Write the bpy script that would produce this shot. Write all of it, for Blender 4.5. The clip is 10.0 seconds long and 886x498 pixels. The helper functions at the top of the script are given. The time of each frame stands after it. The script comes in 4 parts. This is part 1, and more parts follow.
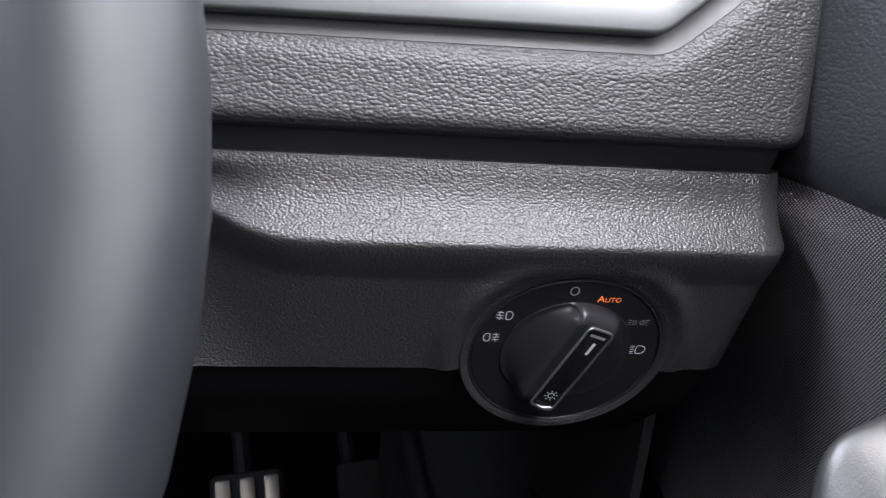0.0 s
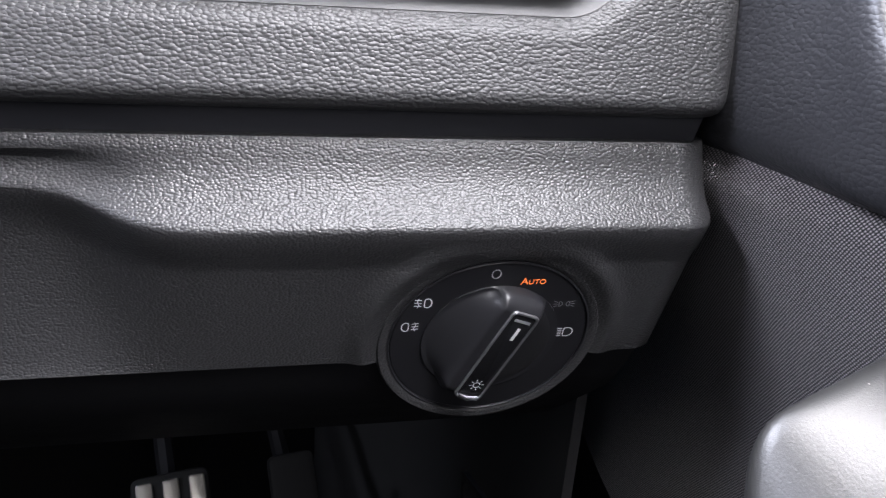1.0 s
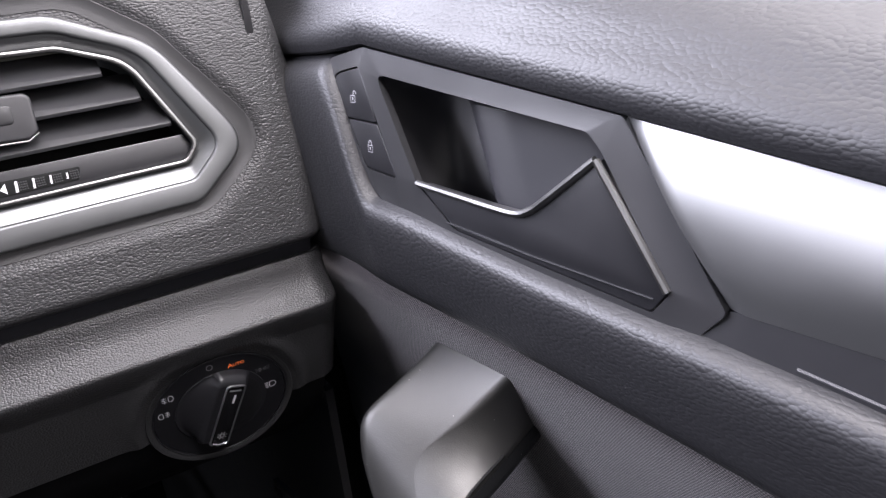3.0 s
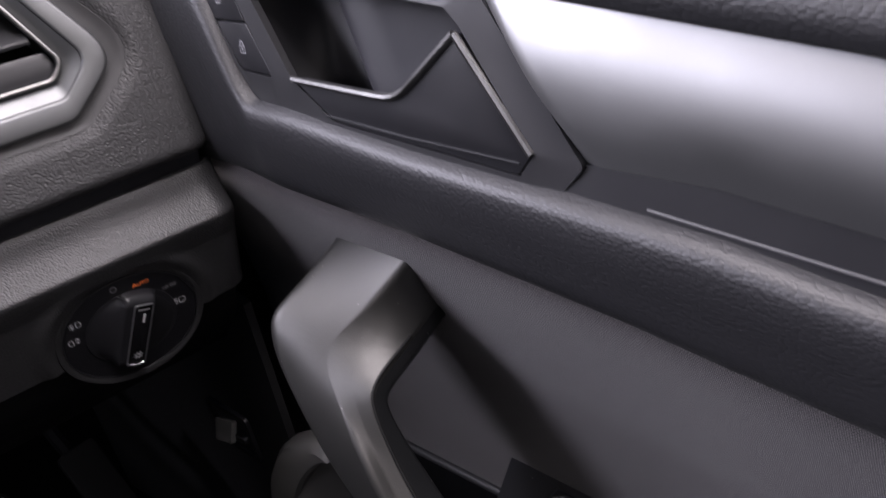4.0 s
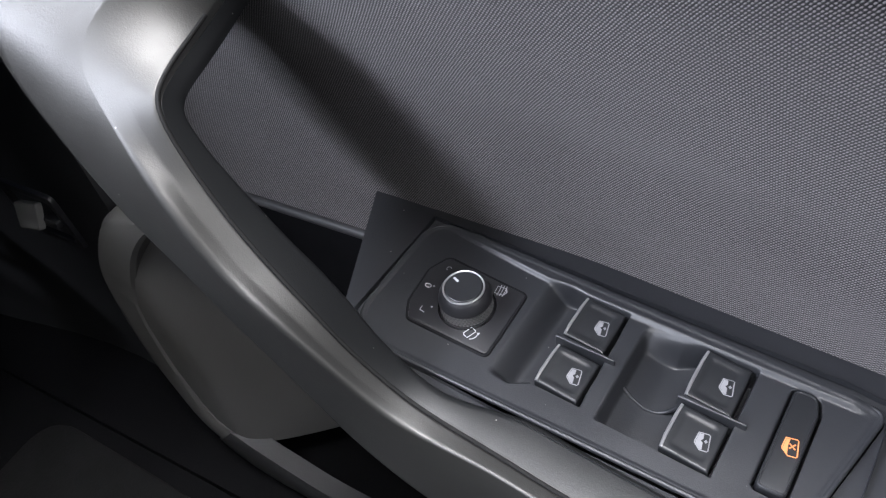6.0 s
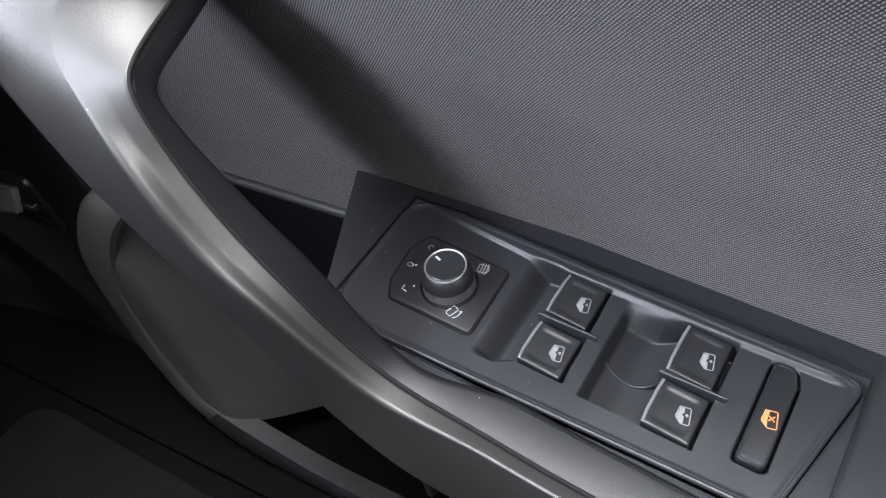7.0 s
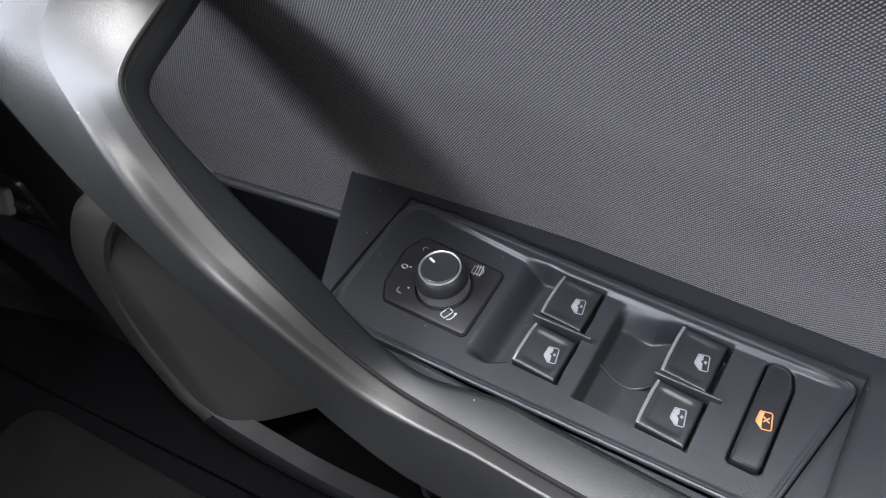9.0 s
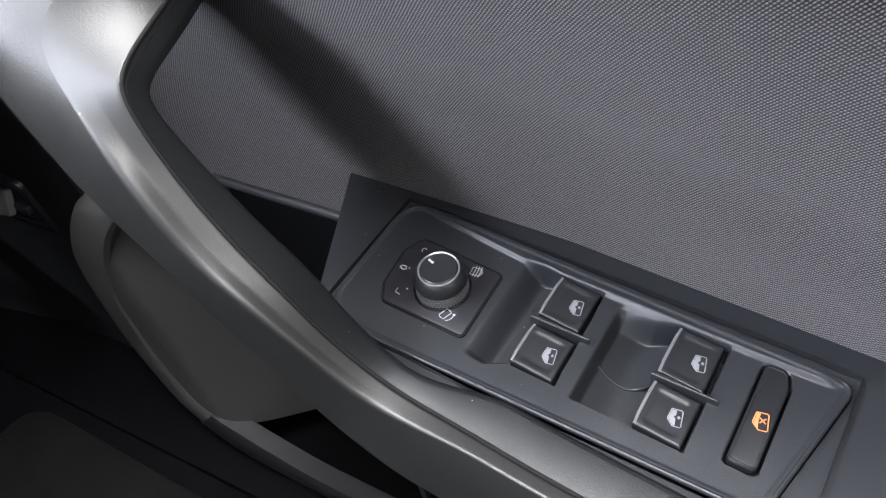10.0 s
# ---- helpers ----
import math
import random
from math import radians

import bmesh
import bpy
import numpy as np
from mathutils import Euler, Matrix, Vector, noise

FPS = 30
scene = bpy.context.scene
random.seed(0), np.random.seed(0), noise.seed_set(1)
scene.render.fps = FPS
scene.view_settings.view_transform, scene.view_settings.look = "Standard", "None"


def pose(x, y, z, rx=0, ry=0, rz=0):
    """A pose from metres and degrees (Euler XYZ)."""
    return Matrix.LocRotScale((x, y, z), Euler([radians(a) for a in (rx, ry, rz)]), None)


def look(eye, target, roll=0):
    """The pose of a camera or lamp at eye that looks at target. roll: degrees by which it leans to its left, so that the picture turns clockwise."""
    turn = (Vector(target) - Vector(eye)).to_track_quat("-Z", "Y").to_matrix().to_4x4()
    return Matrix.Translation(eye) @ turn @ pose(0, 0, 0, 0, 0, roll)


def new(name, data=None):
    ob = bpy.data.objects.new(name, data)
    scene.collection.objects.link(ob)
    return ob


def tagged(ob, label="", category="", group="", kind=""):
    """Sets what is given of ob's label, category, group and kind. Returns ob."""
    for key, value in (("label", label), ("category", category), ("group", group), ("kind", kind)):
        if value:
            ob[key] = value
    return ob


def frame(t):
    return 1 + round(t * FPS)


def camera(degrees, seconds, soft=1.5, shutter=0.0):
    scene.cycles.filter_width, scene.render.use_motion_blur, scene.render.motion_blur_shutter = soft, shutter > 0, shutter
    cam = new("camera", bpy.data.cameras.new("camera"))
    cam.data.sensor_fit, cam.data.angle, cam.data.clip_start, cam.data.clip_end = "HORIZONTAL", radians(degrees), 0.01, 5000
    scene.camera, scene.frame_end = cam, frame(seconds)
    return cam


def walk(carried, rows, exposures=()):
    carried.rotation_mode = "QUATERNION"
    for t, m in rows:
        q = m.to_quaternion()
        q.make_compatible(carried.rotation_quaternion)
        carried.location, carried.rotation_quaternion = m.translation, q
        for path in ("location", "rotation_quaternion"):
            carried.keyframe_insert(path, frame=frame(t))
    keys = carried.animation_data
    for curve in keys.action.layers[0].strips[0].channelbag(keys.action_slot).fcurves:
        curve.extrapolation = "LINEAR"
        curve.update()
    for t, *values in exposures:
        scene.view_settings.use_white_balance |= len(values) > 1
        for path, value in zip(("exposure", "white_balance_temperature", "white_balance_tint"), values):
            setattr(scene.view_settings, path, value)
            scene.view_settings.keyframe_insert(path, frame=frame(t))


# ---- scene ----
cam = camera(61.8, 10.0, soft=1.2, shutter=0.22)
PATH = [
    (0, (0.0051, -0.0070, 0.9810), (0.3322, 0.8847, 0.6683), 4.22),
    (0.5, (0.0233, 0.0046, 0.9769), (0.3684, 0.8828, 0.6457), 3.85),
    (1, (0.0212, 0.0107, 0.9771), (0.4276, 0.8601, 0.6404), 3.67),
    (1.5, (0.0171, 0.0029, 0.9797), (0.4930, 0.8176, 0.6483), 2.27),
    (2, (0.0402, -0.0551, 1.0021), (0.5287, 0.7557, 0.6799), -1.39),
    (2.5, (0.0260, -0.1125, 1.0605), (0.5775, 0.6481, 0.7177), -4.27),
    (2.7, (0.0221, -0.1317, 1.0784), (0.5937, 0.6086, 0.7245), -5.36),
    (3.8, (0.0123, -0.1802, 1.0958), (0.6274, 0.4607, 0.6365), -10.46),
    (4, (0.0193, -0.1778, 1.0799), (0.6305, 0.4409, 0.5864), -11.08),
    (4.2, (0.0294, -0.1736, 1.0619), (0.6307, 0.4196, 0.5267), -11.95),
    (4.5, (0.0347, -0.1669, 1.0394), (0.6296, 0.3857, 0.4557), -11.99),
    (5, (0.0453, -0.1517, 1.0113), (0.6157, 0.3368, 0.3510), -12.28),
    (5.5, (0.0574, -0.1426, 0.9920), (0.6063, 0.2954, 0.2801), -12.12),
    (6, (0.0662, -0.1380, 0.9780), (0.5995, 0.2693, 0.2365), -11.95),
    (7.5, (0.0703, -0.1391, 0.9773), (0.5884, 0.2397, 0.2104), -12.07),
    (8, (0.0733, -0.1390, 0.9775), (0.5918, 0.2390, 0.2105), -12.17),
    (8.5, (0.0723, -0.1380, 0.9773), (0.5909, 0.2396, 0.2102), -12.06),
    (9, (0.0703, -0.1391, 0.9773), (0.5912, 0.2381, 0.2115), -11.88),
    (9.5, (0.0683, -0.1391, 0.9772), (0.5903, 0.2377, 0.2119), -11.79),
    (10, (0.0692, -0.1400, 0.9783), (0.5927, 0.2369, 0.2142), -11.61),
]
walk(cam, [(t, look(eye, target, roll)) for t, eye, target, roll in PATH], exposures=[(0, 0.32, 5950, 16), (0.6, 0.55, 5950, 16), (1.5, 0.65, 5950, 16), (2.5, 0.3, 6050, 17), (3.8, -0.95, 6250, 24), (4.2, -0.75, 6250, 24), (4.8, 0.03, 6150, 20), (5.5, 0.30, 6000, 13), (10, 0.34, 6000, 12)])

# ---- world and light ----
world = bpy.data.worlds.new("sky")
scene.world = world
world.use_nodes = True
wn = world.node_tree
sky = wn.nodes.new("ShaderNodeTexSky")
sky.sky_type, sky.sun_disc = "NISHITA", False
sky.sun_elevation, sky.sun_rotation = radians(40), radians(150)
wn.links.new(sky.outputs[0], wn.nodes["Background"].inputs[0])
wn.nodes["Background"].inputs[1].default_value = 0.012


def window_light(name, eye, target, w, h, power, colour):
    data = bpy.data.lights.new(name, "AREA")
    data.shape, data.size, data.size_y, data.energy, data.color = "RECTANGLE", w, h, power, colour
    ob = new(name, data)
    ob.matrix_world = look(eye, target)
    return ob


# overhead lamp added for the lip and handle highlights; no roof opening is seen
window_light("light_overhead", (0.12, -0.21, 1.57), (0.12, -0.21, 0.5), 0.31, 0.60, 19.0, (1.0, 0.965, 0.91))
window_light("light_driver_window", (0.42, -0.20, 1.31), (0.0, -0.20, 1.12), 1.2, 0.40, 16.0, (1.0, 0.97, 0.92))
window_light("light_windscreen", (-0.45, 0.48, 1.54), (-0.25, 0.03, 1.0), 1.20, 0.28, 60.0, (0.92, 0.94, 1.0))
window_light("light_rear_window", (0.05, -1.40, 1.40), (0.12, 0.2, 0.85), 1.1, 0.34, 5.0, (1.0, 0.95, 0.86))
window_light("light_far_window", (-1.15, -0.15, 1.36), (0.2, -0.05, 0.85), 1.0, 0.36, 2.0, (1.0, 0.98, 0.95))

# ---- materials ----


def material(name, colour, rough=0.5, metal=0.0, coat=0.0, emit=None, emit_strength=0.0):
    m = bpy.data.materials.new(name)
    m.use_nodes = True
    b = m.node_tree.nodes["Principled BSDF"]
    b.inputs["Base Color"].default_value = (*colour, 1)
    b.inputs["Roughness"].default_value = rough
    b.inputs["Metallic"].default_value = metal
    b.inputs["Coat Weight"].default_value = coat
    if emit:
        b.inputs["Emission Color"].default_value = (*emit, 1)
        b.inputs["Emission Strength"].default_value = emit_strength
    return m


def nodes_of(m):
    t = m.node_tree
    return t, t.nodes["Principled BSDF"], t.nodes.new("ShaderNodeTexCoord").outputs["Object"]


def add(t, kind, **values):
    n = t.nodes.new(kind)
    for key, value in values.items():
        if key in n.inputs:
            n.inputs[key].default_value = value
    return n


def math_node(t, op, a, b=0.0):
    n = t.nodes.new("ShaderNodeMath")
    n.operation = op
    for i, v in enumerate((a, b)):
        if isinstance(v, (int, float)):
            n.inputs[i].default_value = v
        else:
            t.links.new(v, n.inputs[i])
    return n.outputs[0]


def mottle(m, scale, low, high, target="Roughness", stretch=(1, 1, 1)):
    """Large-scale uneven gloss or wear."""
    t, b, co = nodes_of(m)
    mp = add(t, "ShaderNodeMapping")
    mp.inputs["Scale"].default_value = stretch
    t.links.new(co, mp.inputs[0])
    n = add(t, "ShaderNodeTexNoise", Scale=scale, Detail=4.0, Roughness=0.6)
    t.links.new(mp.outputs[0], n.inputs["Vector"])
    r = add(t, "ShaderNodeMapRange")
    r.inputs[1].default_value, r.inputs[2].default_value = 0.3, 0.7
    r.inputs[3].default_value, r.inputs[4].default_value = low, high
    t.links.new(n.outputs[0], r.inputs[0])
    t.links.new(r.outputs[0], b.inputs[target])
    return m


def grained(name, colour, rough, cell, depth, strength=1.0, stretch=(1, 1, 1)):
    """Moulded leather grain: pebbles with fine grooves between them."""
    m = material(name, colour, rough)
    t, b, co = nodes_of(m)
    warp = add(t, "ShaderNodeTexNoise", Scale=0.8 / cell, Detail=1.0)
    t.links.new(co, warp.inputs["Vector"])
    sub = t.nodes.new("ShaderNodeVectorMath")
    sub.operation = "SCALE"
    sub.inputs["Scale"].default_value = cell * 0.4
    t.links.new(warp.outputs["Color"], sub.inputs[0])
    mp = add(t, "ShaderNodeMapping")
    mp.inputs["Scale"].default_value = stretch
    t.links.new(co, mp.inputs[0])
    plus = t.nodes.new("ShaderNodeVectorMath")
    t.links.new(mp.outputs[0], plus.inputs[0])
    t.links.new(sub.outputs[0], plus.inputs[1])
    vor = add(t, "ShaderNodeTexVoronoi", Scale=1 / cell)
    vor.feature = "F1"
    vor.inputs["Randomness"].default_value = 0.9
    t.links.new(plus.outputs[0], vor.inputs["Vector"])
    # each pebble is a low dome
    dome = math_node(t, "SUBTRACT", 1.0, math_node(t, "MULTIPLY", math_node(t, "POWER", vor.outputs["Distance"], 1.7), 1.7))
    fine = add(t, "ShaderNodeTexNoise", Scale=2.6 / cell, Detail=3.0)
    t.links.new(co, fine.inputs["Vector"])
    h = math_node(t, "ADD", dome, math_node(t, "MULTIPLY", fine.outputs[0], 0.14))
    bump = add(t, "ShaderNodeBump", Strength=strength, Distance=depth)
    t.links.new(h, bump.inputs["Height"])
    t.links.new(bump.outputs[0], b.inputs["Normal"])
    big = add(t, "ShaderNodeTexNoise", Scale=14.0, Detail=3.0)
    t.links.new(co, big.inputs["Vector"])
    rr = add(t, "ShaderNodeMapRange")
    rr.inputs[3].default_value, rr.inputs[4].default_value = rough - 0.05, rough + 0.07
    t.links.new(big.outputs[0], rr.inputs[0])
    t.links.new(rr.outputs[0], b.inputs["Roughness"])
    return m


def textured(name, colour, rough, size, depth, metal=0.0, coat=0.0):
    """Fine spark-eroded plastic: a very small, even roughness."""
    m = material(name, colour, rough, metal, coat)
    t, b, co = nodes_of(m)
    n = add(t, "ShaderNodeTexNoise", Scale=1 / size, Detail=3.0, Roughness=0.7)
    t.links.new(co, n.inputs["Vector"])
    bump = add(t, "ShaderNodeBump", Strength=0.6, Distance=depth)
    t.links.new(n.outputs[0], bump.inputs["Height"])
    t.links.new(bump.outputs[0], b.inputs["Normal"])
    return mottle(m, 22.0, rough - 0.05, rough + 0.07)


def woven(name, dark, light, pitch):
    """Twill door cloth in the plane of y and z."""
    m = material(name, dark, 0.9)
    t, b, co = nodes_of(m)
    sep = t.nodes.new("ShaderNodeSeparateXYZ")
    t.links.new(co, sep.inputs[0])
    k = 2 * math.pi / pitch
    warp = add(t, "ShaderNodeTexNoise", Scale=70.0, Detail=2.0)
    t.links.new(co, warp.inputs["Vector"])
    jitter = add(t, "ShaderNodeTexNoise", Scale=620.0, Detail=1.0)
    t.links.new(co, jitter.inputs["Vector"])
    wob = math_node(t, "ADD", math_node(t, "MULTIPLY", warp.outputs[0], 1.8), math_node(t, "MULTIPLY", jitter.outputs[0], 2.4))
    y, z = sep.outputs[1], sep.outputs[2]
    a = math_node(t, "ADD", math_node(t, "MULTIPLY", math_node(t, "ADD", math_node(t, "MULTIPLY", y, 0.80), math_node(t, "MULTIPLY", z, 0.60)), k), wob)
    c = math_node(t, "ADD", math_node(t, "MULTIPLY", math_node(t, "SUBTRACT", math_node(t, "MULTIPLY", z, 0.86), math_node(t, "MULTIPLY", y, 0.50)), k * 0.85), wob)
    s1 = math_node(t, "ADD", math_node(t, "MULTIPLY", math_node(t, "SINE", a), 0.5), 0.5)
    s2 = math_node(t, "ADD", math_node(t, "MULTIPLY", math_node(t, "SINE", c), 0.34), 0.66)
    h = math_node(t, "MULTIPLY", s1, s2)
    fuzz = add(t, "ShaderNodeTexNoise", Scale=1500.0, Detail=3.0)
    t.links.new(co, fuzz.inputs["Vector"])
    h2 = math_node(t, "ADD", h, math_node(t, "MULTIPLY", fuzz.outputs[0], 0.62))
    ramp = add(t, "ShaderNodeMapRange")
    ramp.inputs[1].default_value, ramp.inputs[2].default_value = 0.50, 1.10
    t.links.new(h2, ramp.inputs[0])
    mix = t.nodes.new("ShaderNodeMix")
    mix.data_type = "RGBA"
    mix.inputs[6].default_value, mix.inputs[7].default_value = (*dark, 1), (*light, 1)
    t.links.new(ramp.outputs[0], mix.inputs[0])
    t.links.new(mix.outputs[2], b.inputs["Base Color"])
    bump = add(t, "ShaderNodeBump", Strength=0.7, Distance=0.00024)
    t.links.new(h2, bump.inputs["Height"])
    t.links.new(bump.outputs[0], b.inputs["Normal"])
    b.inputs["Sheen Weight"].default_value = 0.25
    b.inputs["Sheen Roughness"].default_value = 0.5
    return m


DASH_TOP = grained("dash_foam", (0.027, 0.027, 0.028), 0.46, 0.00135, 0.00026, 0.9, (0.78, 1.0, 1.22))
DASH_SMOOTH = textured("smooth_dash_foam", (0.032, 0.032, 0.033), 0.46, 0.0007, 0.00005)
DASH_LOW = grained("dash_plastic", (0.025, 0.025, 0.026), 0.36, 0.0010, 0.00017, 0.9, (0.85, 1.0, 1.15))
DOOR_VINYL = grained("door_vinyl", (0.0175, 0.0175, 0.0195), 0.48, 0.0017, 0.00014, 0.8, (1.0, 0.80, 1.25))
DOOR_PLASTIC = grained("door_plastic", (0.034, 0.034, 0.035), 0.48, 0.0016, 0.00006, 0.6)
SMOOTH_BLACK = textured("smooth_black_plastic", (0.009, 0.009, 0.0105), 0.36, 0.0005, 0.00004)
SATIN_BLACK = textured("satin_black_plastic", (0.014, 0.014, 0.016), 0.34, 0.0006, 0.00006)
PANEL_BLACK = textured("switch_panel_plastic", (0.0155, 0.0163, 0.0187), 0.37, 0.0006, 0.00012)
# paler than the skirt: glints on the knurling, painted as colour
KNURL_GLINT = material("glinting_knurling", (0.13, 0.13, 0.128), 0.4)
BUTTON_BLACK = textured("button_plastic", (0.012, 0.0127, 0.0142), 0.36, 0.0006, 0.00003)
GLOSS_BLACK = mottle(material("gloss_black_plastic", (0.008, 0.008, 0.009), 0.2), 30, 0.16, 0.28)
INSERT_BLACK = textured("grip_insert_plastic", (0.007, 0.0075, 0.008), 0.40, 0.0007, 0.00014)
INSERT_BLACK.node_tree.nodes["Principled BSDF"].inputs["Specular IOR Level"].default_value = 0.45
HANDLE_GREY = textured("pull_handle_lacquer", (0.082, 0.081, 0.078), 0.44, 0.0008, 0.00015, metal=0.8)
VENT_GREY = textured("vent_slat_plastic", (0.028, 0.028, 0.030), 0.42, 0.0006, 0.00004)
LEVER_GREY = textured("grey_lever_plastic", (0.085, 0.085, 0.082), 0.5, 0.0008, 0.00005)
MAT_GREY = textured("dark_mat_pile", (0.006, 0.006, 0.0063), 0.95, 0.003, 0.0015)
GROOVE_GREY = textured("groove_plastic", (0.024, 0.0245, 0.029), 0.5, 0.0006, 0.00003)
# lighter copy of the door plastic: light on the lower door, put into the colour
POCKET_LIT = grained("lightened_pocket_plastic", (0.125, 0.122, 0.117), 0.45, 0.0016, 0.00006, 0.6)
CUP_GREY = textured("handle_cup_plastic", (0.032, 0.032, 0.036), 0.42, 0.0006, 0.00004)
SILVER = textured("satin_silver_paint", (0.22, 0.222, 0.225), 0.48, 0.0006, 0.00002, metal=0.85)
VENT_SILVER = textured("satin_vent_paint", (0.150, 0.154, 0.156), 0.40, 0.0006, 0.00002, metal=0.8)
HANDLE_PLATE = textured("handle_plate_lacquer", (0.026, 0.026, 0.028), 0.36, 0.0006, 0.00003)
BRIGHT = mottle(material("bright_chrome", (0.75, 0.75, 0.76), 0.16, 1.0), 40, 0.12, 0.22)
SATIN_CHROME = mottle(material("satin_chrome", (0.21, 0.208, 0.205), 0.36, 1.0), 40, 0.32, 0.42)
STEEL = mottle(material("brushed_pedal_steel", (0.55, 0.53, 0.48), 0.34, 1.0), 60, 0.28, 0.42)
CLOTH = woven("woven_door_cloth", (0.0070, 0.0064, 0.0070), (0.200, 0.181, 0.186), 0.00108)
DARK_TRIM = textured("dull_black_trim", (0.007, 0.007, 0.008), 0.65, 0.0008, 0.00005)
LIGHT_GUIDE = material("pale_light_guide", (0.05, 0.05, 0.054), 0.45)
LEATHER = mottle(material("wheel_leather", (0.009, 0.0102, 0.0132), 0.5), 18, 0.47, 0.57)
RUBBER = material("black_rubber", (0.012, 0.012, 0.012), 0.7)
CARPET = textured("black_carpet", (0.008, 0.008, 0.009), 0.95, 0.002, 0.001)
LINING = textured("roof_cloth", (0.42, 0.41, 0.39), 0.9, 0.002, 0.0003)
WHITE = material("printed_white", (0.55, 0.55, 0.57), 0.5)
# white print toned down to offset the strong light from above
ICON_DIMMED = material("dimmed_white_print", (0.19, 0.19, 0.20), 0.5)
RING_SILVER = mottle(material("satin_ring_paint", (0.48, 0.48, 0.49), 0.30, 0.8), 40, 0.26, 0.36)
FRAME_SILVER = mottle(material("dim_frame_paint", (0.22, 0.22, 0.23), 0.32, 0.8), 40, 0.28, 0.40)
KNOB_BLACK = textured("soft_black_knob", (0.007, 0.007, 0.008), 0.5, 0.0006, 0.00004)
GREY_PRINT = material("printed_grey", (0.20, 0.20, 0.21), 0.5)
AMBER = material("lit_amber_symbol", (0.45, 0.15, 0.05), 0.5, emit=(1.0, 0.34, 0.12), emit_strength=0.36)
AMBER_DIM = material("lit_orange_word", (0.7, 0.15, 0.03), 0.5, emit=(1.0, 0.22, 0.05), emit_strength=0.38)
TAG_WHITE = material("white_card", (0.36, 0.345, 0.335), 0.6)
MIRROR_PRINT = material("printed_light_grey", (0.40, 0.40, 0.42), 0.5)



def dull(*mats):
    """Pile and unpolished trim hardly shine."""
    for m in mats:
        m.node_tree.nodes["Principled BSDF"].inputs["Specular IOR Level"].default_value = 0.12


def dusty(m, spacing, size, share):
    """A few pale specks of dust lying on the surface."""
    t, b, co = nodes_of(m)
    vor = add(t, "ShaderNodeTexVoronoi", Scale=1 / spacing)
    t.links.new(co, vor.inputs["Vector"])
    near = math_node(t, "LESS_THAN", vor.outputs["Distance"], size / spacing)
    sep = t.nodes.new("ShaderNodeSeparateColor")
    t.links.new(vor.outputs["Color"], sep.inputs[0])
    pick = math_node(t, "MULTIPLY", near, math_node(t, "LESS_THAN", sep.outputs[0], share))
    mix = t.nodes.new("ShaderNodeMix")
    mix.data_type = "RGBA"
    mix.inputs[6].default_value = b.inputs["Base Color"].default_value
    mix.inputs[7].default_value = (0.30, 0.29, 0.27, 1)
    t.links.new(pick, mix.inputs[0])
    t.links.new(mix.outputs[2], b.inputs["Base Color"])


for m_ in (PANEL_BLACK, INSERT_BLACK, HANDLE_GREY):
    dusty(m_, 0.009, 0.00032, 0.5)
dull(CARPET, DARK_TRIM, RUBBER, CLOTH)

# ---- mesh helpers ----


def finish(name, bm, mat, parent=None, label="", angle=38):
    bmesh.ops.remove_doubles(bm, verts=bm.verts, dist=1e-6)
    bmesh.ops.recalc_face_normals(bm, faces=bm.faces)
    me = bpy.data.meshes.new(name)
    bm.to_mesh(me)
    bm.free()
    me.materials.append(mat)
    for p in me.polygons:
        p.use_smooth = True
    me.set_sharp_from_angle(angle=radians(angle))
    ob = new(name, me)
    if parent is not None:
        ob.parent = parent
    if label:
        tagged(ob, label)
    return ob


part = finish


def thing(name, m, label, category, group="", kind=""):
    ob = new(name)
    ob.empty_display_size = 0.02
    ob.matrix_world = m
    return tagged(ob, label, category, group, kind)


def rounded(pts, r, seg=4):
    """Round the corners of a polygon; r: one radius or one a corner."""
    n, out = len(pts), []
    for i, p in enumerate(pts):
        p = Vector(p)
        a, b = Vector(pts[i - 1]) - p, Vector(pts[(i + 1) % n]) - p
        rad = r[i] if isinstance(r, (list, tuple)) else r
        if rad <= 0:
            out.append(p)
            continue
        half = a.angle(b) / 2
        d = min(rad / math.tan(half), 0.48 * a.length, 0.48 * b.length)
        p0, p1 = p + a.normalized() * d, p + b.normalized() * d
        for k in range(seg + 1):
            s = k / seg
            out.append(p0 * (1 - s) ** 2 + p * 2 * s * (1 - s) + p1 * s * s)
    return out


